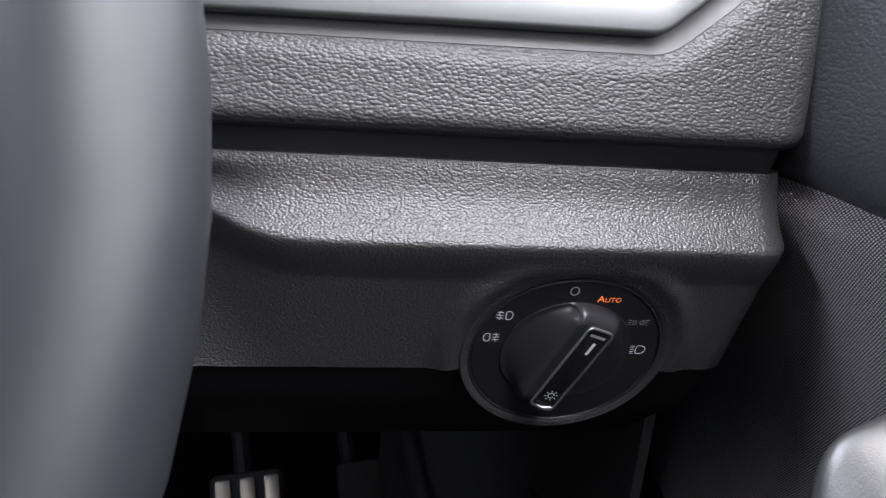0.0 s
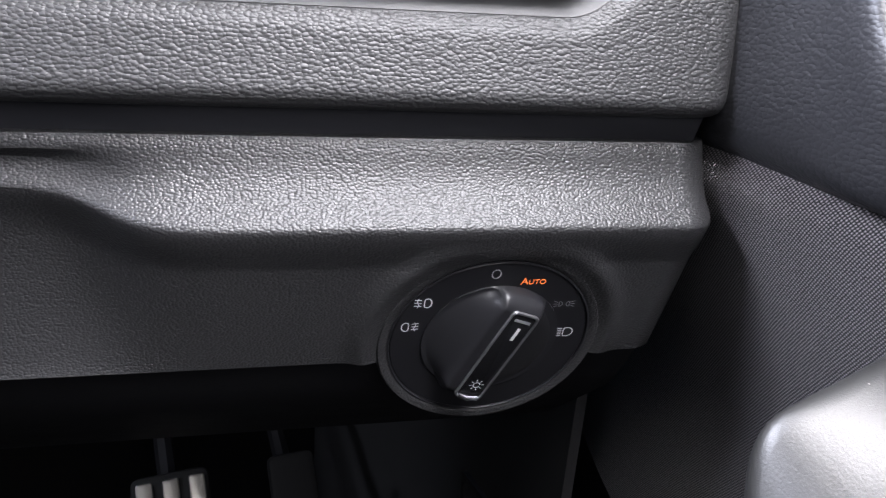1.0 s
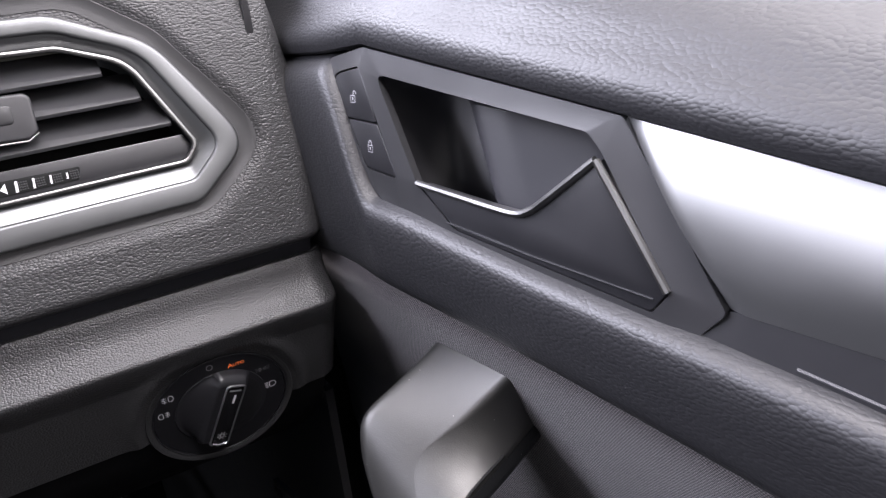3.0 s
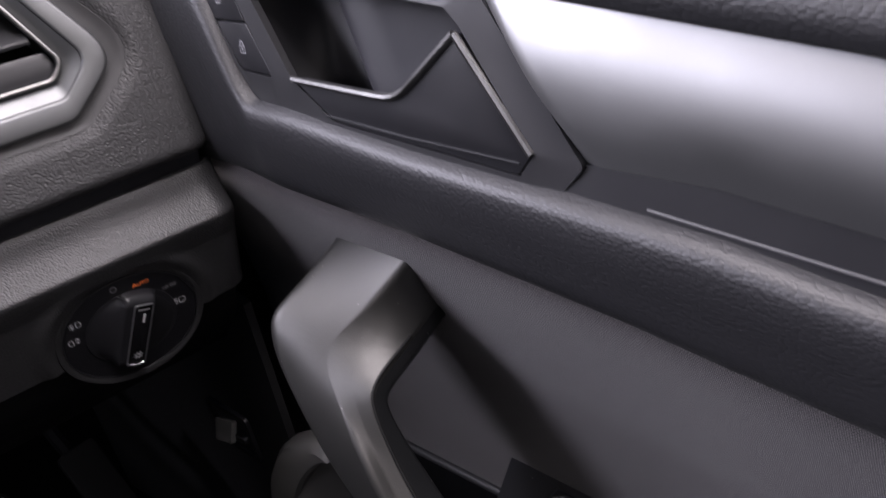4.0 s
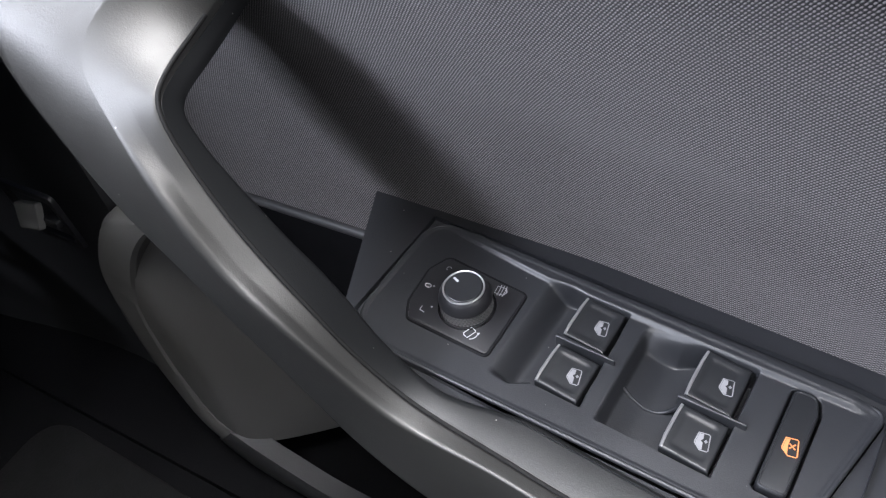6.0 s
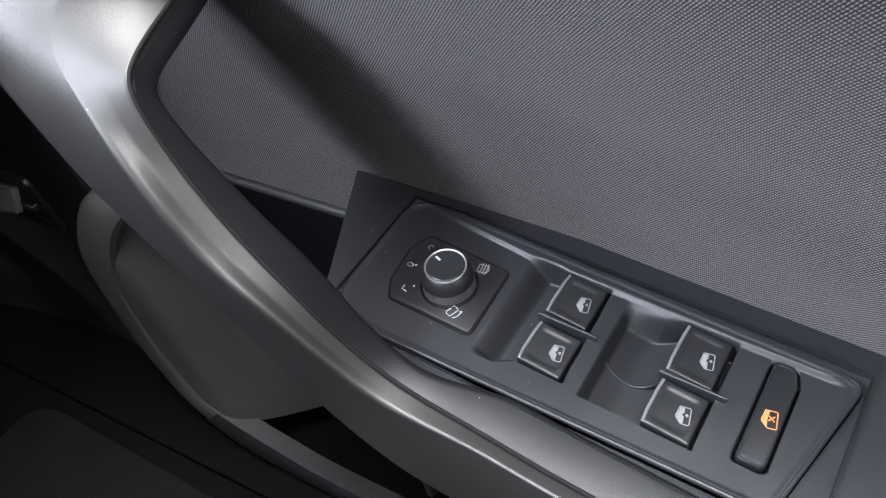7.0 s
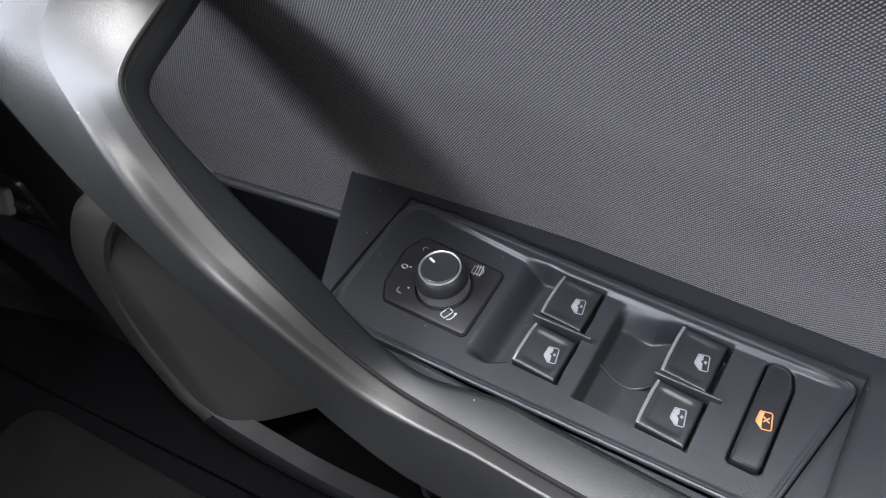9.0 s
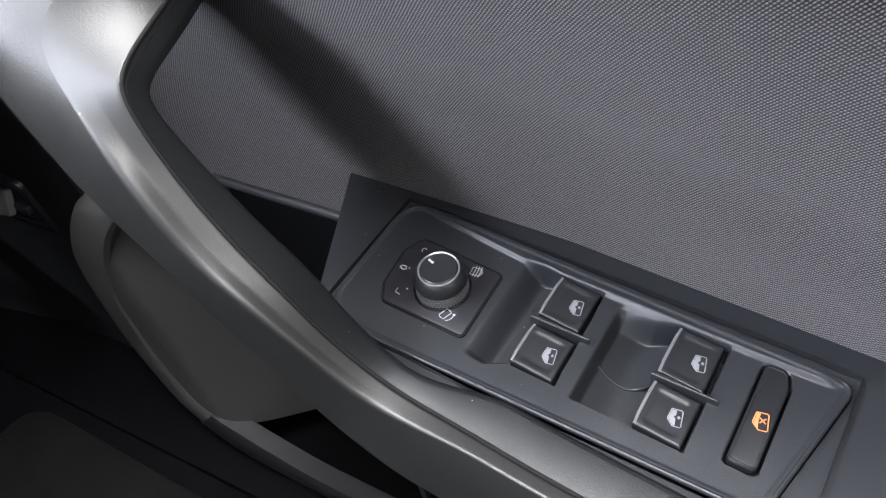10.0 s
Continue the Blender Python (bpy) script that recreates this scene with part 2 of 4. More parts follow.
def plate(outer, h, bev=0.0, holes=(), seg=2, m=None, z0=0.0):
    """A flat plate from z0 to z0 + h with holes, its upper edges rounded."""
    bm = bmesh.new()
    edges = []
    for loop in (outer, *holes):
        vs = [bm.verts.new((p[0], p[1], z0)) for p in loop]
        edges += [bm.edges.new((vs[i - 1], vs[i])) for i in range(len(vs))]
    if holes:
        bmesh.ops.triangle_fill(bm, edges=edges, use_beauty=True, use_dissolve=False)
    else:
        bm.faces.new(list(bm.verts))
    bmesh.ops.recalc_face_normals(bm, faces=bm.faces)
    up = sum(f.normal.z for f in bm.faces)
    if up < 0:
        bmesh.ops.reverse_faces(bm, faces=bm.faces)
    base = list(bm.faces)
    ret = bmesh.ops.extrude_face_region(bm, geom=base, use_keep_orig=True)
    top = [v for v in ret["geom"] if isinstance(v, bmesh.types.BMVert)]
    for v in top:
        v.co.z += h
    if bev > 0:
        tops = set(top)
        rim = [e for e in bm.edges if e.verts[0] in tops and e.verts[1] in tops and any(abs(f.normal.z) < 0.5 or f.normal.length < 0.1 for f in e.link_faces)]
        bm.normal_update()
        rim = [e for e in bm.edges if e.verts[0] in tops and e.verts[1] in tops and any(abs(f.normal.z) < 0.5 for f in e.link_faces)]
        bmesh.ops.bevel(bm, geom=rim, offset=bev, segments=seg, profile=0.5, affect="EDGES", clamp_overlap=True)
    if m is not None:
        bm.transform(m)
    return bm


def loft(rings, closed=True, caps=True):
    bm = bmesh.new()
    rows = [[bm.verts.new(p) for p in ring] for ring in rings]
    n = len(rows[0])
    for a, b in zip(rows, rows[1:]):
        for i in range(n if closed else n - 1):
            j = (i + 1) % n
            bm.faces.new((a[i], a[j], b[j], b[i]))
    if caps and closed:
        bm.faces.new(rows[0])
        bm.faces.new(rows[-1])
    return bm


def sheet(fn, us, vs, thick, way, skip=None):
    """A curved panel: fn(u, v) over the grid, given its thickness along way; cells that skip() names are left open."""
    bm = bmesh.new()
    way = Vector(way) * thick
    a = [[bm.verts.new(fn(u, v)) for v in vs] for u in us]
    b = [[bm.verts.new(Vector(x.co) + way) for x in row] for row in a]
    nu, nv = len(us), len(vs)
    for i in range(nu - 1):
        for j in range(nv - 1):
            if skip and skip((us[i] + us[i + 1]) / 2, (vs[j] + vs[j + 1]) / 2):
                continue
            bm.faces.new((a[i][j], a[i][j + 1], a[i + 1][j + 1], a[i + 1][j]))
            bm.faces.new((b[i][j], b[i + 1][j], b[i + 1][j + 1], b[i][j + 1]))
    for i in range(nu - 1):
        for j in (0, nv - 1):
            bm.faces.new((a[i][j], a[i + 1][j], b[i + 1][j], b[i][j]))
    for j in range(nv - 1):
        for i in (0, nu - 1):
            bm.faces.new((a[i][j], a[i][j + 1], b[i][j + 1], b[i][j]))
    return bm


def tube(path, r, n=8, closed=False, flat=1.0):
    """A round bar along a path; flat squeezes it across."""
    pts = [Vector(p) for p in path]
    rings, last = [], None
    for i, p in enumerate(pts):
        if closed:
            d = pts[(i + 1) % len(pts)] - pts[i - 1]
        else:
            d = pts[min(i + 1, len(pts) - 1)] - pts[max(i - 1, 0)]
        d.normalize()
        side = (last - d * last.dot(d)) if last else d.orthogonal()
        side.normalize()
        last = side
        up = d.cross(side)
        rr = r[i] if isinstance(r, (list, tuple)) else r
        rings.append([p + (side * math.cos(2 * math.pi * k / n) + up * math.sin(2 * math.pi * k / n) * flat) * rr for k in range(n)])
    if closed:
        rings.append(rings[0])
    return loft(rings, caps=not closed)


def turned(profile, n=48):
    """A turned body about z from (radius, height) pairs."""
    rings = [[Vector((r * math.cos(2 * math.pi * k / n), r * math.sin(2 * math.pi * k / n), z)) for k in range(n)] for r, z in profile]
    return loft(rings)


def curve(points, n):
    """Catmull-Rom through the points, n steps a span."""
    p = [Vector(q) for q in points]
    p = [2 * p[0] - p[1]] + p + [2 * p[-1] - p[-2]]
    out = []
    for i in range(1, len(p) - 2):
        for k in range(n):
            s = k / n
            out.append(0.5 * (2 * p[i] + (p[i + 1] - p[i - 1]) * s + (2 * p[i - 1] - 5 * p[i] + 4 * p[i + 1] - p[i + 2]) * s * s + (3 * p[i] - p[i - 1] - 3 * p[i + 1] + p[i + 2]) * s ** 3))
    out.append(p[-2])
    return out


def lerp(table, x):
    xs, ys = zip(*table)
    return float(np.interp(x, xs, ys))


def steps(a, b, n):
    return [a + (b - a) * i / n for i in range(n + 1)]


def stroke_into(bm, pts, w, closed=False, h=0.00015):
    """A printed line of width w on the plane z = 0."""
    p = [Vector((*q, 0)) for q in pts]
    n = len(p)
    L, R = [], []
    for i in range(n):
        a = p[i - 1] if i > 0 or closed else p[i]
        b = p[(i + 1) % n] if i < n - 1 or closed else p[i]
        d = (b - a).normalized()
        s = Vector((-d.y, d.x, 0)) * w / 2
        L.append(bm.verts.new(p[i] + s + Vector((0, 0, h))))
        R.append(bm.verts.new(p[i] - s + Vector((0, 0, h))))
    for i in range(n if closed else n - 1):
        j = (i + 1) % n
        bm.faces.new((L[i], R[i], R[j], L[j]))


def fill_into(bm, pts, h=0.00012):
    bm.faces.new([bm.verts.new((x, y, h)) for x, y in pts])


def arc(cx, cy, rx, ry, a0, a1, n=12):
    return [(cx + rx * math.cos(radians(a0 + (a1 - a0) * i / n)), cy + ry * math.sin(radians(a0 + (a1 - a0) * i / n))) for i in range(n + 1)]


def symbol(name, strokes, fills, mat, parent, m, label=""):
    bm = bmesh.new()
    for pts, w, closed in strokes:
        stroke_into(bm, pts, w, closed)
    for pts in fills:
        fill_into(bm, pts)
    bm.transform(m)
    me = bpy.data.meshes.new(name)
    bm.to_mesh(me)
    bm.free()
    me.materials.append(mat)
    ob = new(name, me)
    ob.parent = parent
    if label:
        tagged(ob, label)
    return ob


def word(text, size, m, mat, parent, name, label):
    data = bpy.data.curves.new(name, "FONT")
    data.body, data.size, data.align_x, data.align_y = text, size, "LEFT", "BOTTOM_BASELINE"
    data.extrude = 0.00003
    tmp = bpy.data.objects.new(name, data)
    scene.collection.objects.link(tmp)
    bpy.context.view_layer.update()
    me = bpy.data.meshes.new_from_object(tmp.evaluated_get(bpy.context.evaluated_depsgraph_get()))
    bpy.data.objects.remove(tmp)
    bpy.data.curves.remove(data)
    me.transform(m)
    me.materials.clear()
    me.materials.append(mat)
    ob = new(name, me)
    ob.parent = parent
    return tagged(ob, label)


def grown(pts, d):
    """The outline moved outwards by d."""
    out, n = [], len(pts)
    area = sum(pts[i - 1][0] * pts[i][1] - pts[i][0] * pts[i - 1][1] for i in range(n))
    sg = 1 if area > 0 else -1
    for i in range(n):
        a, b = Vector(pts[i - 1][:2]), Vector(pts[(i + 1) % n][:2])
        t_ = (b - a)
        if t_.length < 1e-9:
            out.append(Vector(pts[i][:2]))
            continue
        t_.normalize()
        out.append(Vector(pts[i][:2]) + Vector((t_.y, -t_.x)) * d * sg)
    return out


def edge_gap(pts, x, y):
    """Signed distance to an outline, positive inside."""
    best, inside = 1.0, False
    for i in range(len(pts)):
        ax, ay, bx, by = pts[i - 1][0], pts[i - 1][1], pts[i][0], pts[i][1]
        ex, ey = bx - ax, by - ay
        l2 = ex * ex + ey * ey
        if l2 > 1e-14:
            k = max(0.0, min(1.0, ((x - ax) * ex + (y - ay) * ey) / l2))
            best = min(best, math.hypot(x - ax - ex * k, y - ay - ey * k))
        if (ay > y) != (by > y) and x < (bx - ax) * (y - ay) / (by - ay) + ax:
            inside = not inside
    return best if inside else -best


def ease(a, b, x):
    k = min(1.0, max(0.0, (x - a) / (b - a)))
    return k * k * (3 - 2 * k)


# ---- cabin shell ----
def slab(name, x0, x1, y0, y1, z0, z1, mat, label, category):
    bm = bmesh.new()
    bmesh.ops.create_cube(bm, size=1.0)
    bm.transform(Matrix.Translation(((x0 + x1) / 2, (y0 + y1) / 2, (z0 + z1) / 2)) @ Matrix.Diagonal((x1 - x0, y1 - y0, z1 - z0, 1)))
    return tagged(part(name, bm, mat), label, category, kind="structure")


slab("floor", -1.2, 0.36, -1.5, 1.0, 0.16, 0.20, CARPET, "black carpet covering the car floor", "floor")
# the opening is assumed, to suit the added overhead lamp
bm = plate([(-1.2, -1.5), (0.34, -1.5), (0.34, 0.50), (-1.2, 0.50)], 0.02, 0, [[(-0.40, -0.75), (0.28, -0.75), (0.28, 0.11), (-0.40, 0.11)]], z0=1.575)
tagged(part("ceiling", bm, LINING), "pale grey cloth roof lining with an unseen opening added overhead", "ceiling", kind="structure")
slab("wall_front", -1.2, 0.36, 0.98, 1.0, 0.2, 0.95, CARPET, "black carpeted bulkhead under the dashboard", "bulkhead")
slab("wall_left", -1.22, -1.2, -1.5, 1.0, 0.2, 1.08, DOOR_VINYL, "black trimmed far side of the cabin", "wall")
slab("wall_back", -1.2, 0.36, -1.52, -1.5, 0.2, 1.1, DOOR_VINYL, "black trimmed rear of the cabin", "wall")
slab("wall_right", 0.36, 0.38, -1.5, 1.0, 0.2, 1.05, DOOR_PLASTIC, "dark outer shell of the driver's door side", "wall")

# ---- dashboard ----
DASH = pose(0.154, 0.240, 0, 0, 0, -12)
dash = thing("dashboard", DASH, "black grained dashboard beside the driver's door", "dashboard")


def end_round(u, u1, r):
    """How far the surface turns in towards the end at u1."""
    s = max(0.0, (u - (u1 - r)) / r)
    return r * (1 - math.sqrt(max(0.0, 1 - s * s)))


# lower panel: a lip that slopes to the driver, an edge, and an undercut face with a swelling that carries the switch
SW_U, SW_Z, FACE = 0.002, 0.842, 0.33


def swell(u):
    """The scoop beside the steering column, which lifts the edge."""
    return 1 / (1 + math.exp((u + 0.137) / 0.008))


def low_panel(u, s):
    k = swell(u)
    prof = [(0.0, 0.022, 0.9245), (0.08, 0.006, 0.9262), (0.13, 0.0006, 0.9256), (0.17, -0.0008, 0.9230), (0.25, -0.0024, 0.9168), (0.34, -0.0049, 0.9104), (0.43, -0.0092, 0.9042), (0.50, -0.0145, 0.8985), (0.52, -0.0153, 0.8968), (0.54, -0.0150, 0.8950), (0.60, -0.0120, 0.8890), (0.70, -0.0065, 0.880), (1.0, 0.0105, 0.833)]
    v = lerp([(a, b) for a, b, c in prof], s)
    z = lerp([(a, c) for a, b, c in prof], s)
    if s > 0.2:
        w = math.sin(math.pi * min(1.0, (s - 0.2) / 0.8)) ** 0.8
        v += k * 0.016 * w
        z += k * 0.012 * w
    # collar round the rotary switch
    d = math.hypot(u - SW_U, (z - SW_Z) * 1.05)
    v -= 0.0028 * math.exp(-((d - 0.0520) / 0.0050) ** 2) * min(1.0, max(0.0, (s - 0.60) / 0.12))
    v += end_round(u, 0.0850, 0.016)
    # the end of the face slopes in towards the foot well
    return Vector((u - max(0.0, (0.885 - z)) * 0.05 * max(0.0, (u + 0.02) / 0.1), v, z))


def in_dial(u, s):
    p = low_panel(u, s)
    return math.hypot(p.x - SW_U, (p.z - SW_Z) * 1.05) < 0.0446


bm = sheet(low_panel, steps(-0.62, -0.2, 12) + steps(-0.194, -0.062, 36) + steps(-0.060, 0.0850, 100), [0, 0.04, 0.08, 0.11, 0.13, 0.15, 0.17, 0.21, 0.25, 0.29, 0.34, 0.38, 0.43, 0.46, 0.485, 0.50, 0.51, 0.52, 0.53, 0.54, 0.57, 0.60] + steps(0.62, 1.0, 40), 0.02, (0, 1, 0), in_dial)
part("lower_panel", bm, DASH_LOW, dash, "black grained lower dashboard panel")

# underside below the face
bm = sheet(lambda u, s: Vector((u, lerp([(0, 0.013), (0.3, 0.03), (1, 0.10)], s), lerp([(0, 0.833), (0.3, 0.805), (1, 0.745)], s))), steps(-0.62, 0.072, 12), steps(0, 1, 6), 0.004, (0, 1, 0.2))
part("knee_panel", bm, DARK_TRIM, dash, "smooth black panel under the dashboard")

# upper panel with its soft lower edge
OUT = rounded([(-0.62, 0.9705), (0.019, 0.9750), (0.0515, 1.003), (0.014, 1.062), (-0.020, 1.086), (-0.62, 1.086)], [0, 0.015, 0.022, 0.03, 0.03, 0], 6)


def up_v(z):
    return lerp([(0.9345, 0.020), (0.9350, 0.004), (0.9360, -0.0050), (0.9378, -0.0090), (0.9402, -0.0109), (0.943, -0.0115), (0.975, -0.0056), (1.0, -0.0008), (1.06, 0.0105), (1.10, 0.02), (1.14, 0.05)], z)


def outline_gap(u, z):
    """Distance from the outline of the air vent."""
    best, q, inside = 1.0, Vector((u, z)), False
    for a, b in zip(OUT, OUT[1:] + OUT[:1]):
        e = b - a
        k = max(0.0, min(1.0, (q - a).dot(e) / e.length_squared))
        best = min(best, (q - a - e * k).length)
        if (a.y > z) != (b.y > z) and u < (b.x - a.x) * (z - a.y) / (b.y - a.y) + a.x:
            inside = not inside
    return 0.0 if inside else best


def up_panel(u, s):
    z = lerp([(0, 0.9345), (0.015, 0.9350), (0.03, 0.9354), (0.05, 0.9361), (0.08, 0.9378), (0.10, 0.9392), (0.12, 0.9405), (0.75, 1.10), (0.85, 1.125), (1.0, 1.145)], s)
    v = up_v(z) + (0.08 * max(0, s - 0.85) / 0.15)
    v += end_round(u, 0.0842, 0.016)
    # bevel that leads in to the air vent
    d = outline_gap(u, z)
    k = max(0.0, 1 - d / 0.0135)
    v += 0.0042 * k * k * (3 - 2 * k)
    return Vector((u + (min(z, 1.0) - 0.94) * 0.13 * max(0, (u + 0.02) / 0.1) - max(0.0, z - 1.0) * 0.10 * max(0, (u + 0.02) / 0.1), v, z))


def in_vent(u, s):
    z = up_panel(u, s).z
    right = lerp([(0.985, 0.020), (1.003, 0.034), (1.055, 0.006), (1.072, -0.020), (1.076, -0.03)], z)
    return -0.29 < u < right and 0.985 < z < 1.076


bm = sheet(up_panel, steps(-0.62, -0.3, 6) + steps(-0.29, -0.10, 24) + steps(-0.096, 0.084, 100), steps(0, 0.12, 16) + steps(0.128, 0.40, 42) + steps(0.41, 1, 44), 0.03, (0, 1, 0), in_vent)
part("upper_panel", bm, DASH_TOP, dash, "soft black pebble-grained upper dashboard")


def up_point(u, z, lift):
    """A point just above the upper panel beside the vent."""
    k = max(0.0, 1 - outline_gap(u, z) / 0.0135)
    v = up_v(z) + end_round(u, 0.0842, 0.016) + 0.0042 * k * k * (3 - 2 * k) - lift
    return Vector((u + (min(z, 1.0) - 0.94) * 0.13 * max(0, (u + 0.02) / 0.1) - max(0.0, z - 1.0) * 0.10 * max(0, (u + 0.02) / 0.1), v, z))


band = [grown(OUT, d) for d in (-0.003, 0.0, 0.002, 0.004, 0.0060, 0.0068)]
bm = loft([[up_point(p.x, p.y, h) for p in ring] for ring, h in zip(band, (0.0005, 0.0006, 0.0006, 0.0005, 0.0003, -0.0004))], caps=False)
part("vent_bevel", bm, DASH_SMOOTH, dash, "smooth dark bevel round the air vent")
# dark recess between the two panels
bm = sheet(lambda u, z: Vector((u, 0.0035 - 0.45 * (z - 0.927), z)), [-0.62, 0.076], [0.915, 0.925, 0.938], 0.02, (0, 1, 0))
part("groove", bm, GROOVE_GREY, dash, "dark groove between the dashboard panels")
# end cap towards the door
bm = sheet(lambda v, z: Vector((0.066, v, z)), [0.01, 0.40], [0.84, 1.10], 0.004, (1, 0, 0))
part("end_cap", bm, SMOOTH_BLACK, dash)
# top shelf to the windscreen
bm = sheet(lambda u, v: Vector((u, v, 1.146 + 0.02 * math.sin(v * 5))), steps(-1.1, 0.075, 8), steps(0.12, 0.65, 6), 0.01, (0, 0, -1))
part("top_shelf", bm, DASH_TOP, dash)

# ---- air vent ----
def vent_matrix():
    """The plane of the upper panel: x along the dashboard, y up the panel, z to the driver."""
    up = Vector((0, 0.19, 1)).normalized()
    x = Vector((1, 0, 0))
    m = Matrix((x, up, x.cross(up))).transposed().to_4x4()
    m.translation = (0, up_v(1.0), 1.0)
    return DASH @ m


vent = thing("air_vent", vent_matrix(), "dark slatted dashboard air vent in a satin silver surround", "air vent")
VOUT = rounded([(-0.30, -0.0285), (0.018, -0.0250), (0.0515, 0.002), (0.014, 0.062), (-0.03, 0.082), (-0.30, 0.086)], [0.01, 0.015, 0.019, 0.04, 0.03, 0.01], 6)
VIN = rounded([(-0.29, -0.0055), (0.017, -0.0035), (0.0250, 0.006), (0.001, 0.055), (-0.03, 0.067), (-0.29, 0.074)], [0.004, 0.006, 0.006, 0.025, 0.02, 0.004], 6)
VIN2 = rounded([(-0.2885, -0.0030), (0.0155, -0.001), (0.0222, 0.006), (-0.0008, 0.0525), (-0.03, 0.0645), (-0.2885, 0.0715)], [0.004, 0.006, 0.006, 0.025, 0.02, 0.004], 6)
VMID = [Vector(a).lerp(Vector(b), 0.60) for a, b in zip(VOUT, VIN)]
part("surround", plate(VOUT, 0.0066, 0.0020, [VMID], 3, z0=-0.003), VENT_SILVER, vent, "satin silver vent surround")
part("surround_slope", loft([[Vector((p[0], p[1], h)) for p in ring] for ring, h in ((VMID, 0.0030), ([Vector(a).lerp(Vector(b), 0.15) for a, b in zip(VMID, VIN)], 0.0024), (VIN, -0.0022), (VIN, -0.006))], caps=False), VENT_SILVER, vent, "satin slope inside the surround")
part("inner_rim", plate(VIN, 0.0046, 0.0010, [VIN2], z0=-0.003), SATIN_CHROME, vent, "thin bright inner rim")
VBOX = plate(VIN, 0.002, z0=-0.05)
part("duct", VBOX, RUBBER, vent, "dark duct behind the slats")
part("lower_blank", plate(rounded([(-0.288, -0.0045), (0.0155, -0.0025), (0.0215, 0.0055), (0.0185, 0.0125), (-0.288, 0.0135)], [0, 0.004, 0.004, 0.002, 0], 3), 0.004, 0.0008, z0=-0.0075), SATIN_BLACK, vent, "dark grey blank below the slats")
for yy, xr in ((0.0180, 0.0140), (0.0335, 0.0025), (0.049, -0.0125)):
    bm = plate(rounded([(-0.288, 0), (xr, 0), (xr, 0.024), (-0.288, 0.024)], [0, 0.001, 0.004, 0], 2), 0.0022, 0.0008)
    bm.transform(Matrix.Translation((0, yy, -0.0015)) @ Matrix.Rotation(radians(-50), 4, "X"))
    part("slat", bm, VENT_GREY, vent)
TAB = rounded([(-0.081, 0.0265), (-0.053, 0.0250), (-0.0485, 0.0285), (-0.0478, 0.0455), (-0.051, 0.0475), (-0.081, 0.0485)], [0.002, 0.003, 0.003, 0.003, 0.003, 0.002], 3)
tab = part("slider", plate(TAB, 0.015, 0.003, seg=4, z0=-0.012), VENT_GREY, vent, "grey slider on the vent slats")
# not cut in: a black plate on top paints the shade of the recess
part("slider_recess_shade", plate(rounded([(-0.079, 0.034), (-0.058, 0.0335), (-0.057, 0.0425), (-0.079, 0.0435)], 0.002, 3), 0.0008, 0.0005, z0=0.0026), SMOOTH_BLACK, tab)
part("slider_edge", tube([(-0.081, 0.0258, 0.0035), (-0.054, 0.0243, 0.0035), (-0.0485, 0.0275, 0.0035)], 0.0006, 6), SATIN_CHROME, tab, "bright lower edge")
wheel_ = part("thumb_wheel", plate(rounded([(-0.0755, 0.0002), (-0.0375, 0.0005), (-0.0352, 0.0075), (-0.0735, 0.0082)], 0.001, 2), 0.0022, 0.0008, z0=-0.0052), RUBBER, vent, "knurled black thumb wheel with white marks")
WMARK = Matrix.Translation((0, 0, -0.0029))
symbol("wheel_marks", [], [[(-0.0735, 0.004), (-0.0705, 0.0014), (-0.0705, 0.0068)], [(-0.0668, 0.0013), (-0.0655, 0.0013), (-0.0650, 0.0068), (-0.0663, 0.0068)],
       [(-0.0588, 0.0015), (-0.0577, 0.0015), (-0.0572, 0.0066), (-0.0583, 0.0066)], [(-0.0508, 0.0018), (-0.0498, 0.0018), (-0.0494, 0.0062), (-0.0504, 0.0062)],
       [(-0.0430, 0.0025), (-0.0421, 0.0025), (-0.0418, 0.0056), (-0.0427, 0.0056)]], WHITE, wheel_, WMARK)
for i in range(4):
    bm = bmesh.new()
    for a in range(4):
        for b in range(4):
            bmesh.ops.create_cube(bm, size=0.0007, matrix=Matrix.Translation((-0.0645 + i * 0.008 + a * 0.0011, 0.0022 + b * 0.0012, -0.0029)))
    part("grip_dots", bm, VENT_GREY, wheel_)

# ---- headlight switch ----
def face_matrix(u, z, out=0.0):
    """On the undercut face: x along the dashboard, y up the face, z to the driver."""
    up = Vector((0, -FACE, 1)).normalized()
    x = Vector((1, 0, 0))
    nrm = x.cross(up)
    m = Matrix((x, up, nrm)).transposed().to_4x4()
    m.translation = Vector((u, 0.001 - FACE * (z - 0.862), z)) + nrm * out
    return DASH @ m


switch = thing("headlight_switch", face_matrix(SW_U, SW_Z), "round black rotary headlight switch set in the dashboard", "switch")
part("bezel", turned([(0.0430, -0.040), (0.0450, -0.008), (0.0467, -0.002), (0.0464, 0.0006), (0.0456, 0.0017), (0.0442, 0.0016), (0.0428, 0.0010), (0.0419, 0.0004), (0.0412, -0.001), (0.0405, -0.002)], 72), DASH_LOW, switch, "grained black collar")
part("edge_ring", turned([(0.0421, -0.002), (0.0421, 0.0010), (0.0414, 0.0011), (0.0408, -0.001)], 64), SATIN_BLACK, switch)
part("dial_face", turned([(0.0410, -0.006), (0.0410, 0.0), (0.0405, 0.0004), (0.0287, 0.0004), (0.0282, -0.0006), (0.0275, -0.0008)], 64), SMOOTH_BLACK, switch, "flat black dial face")
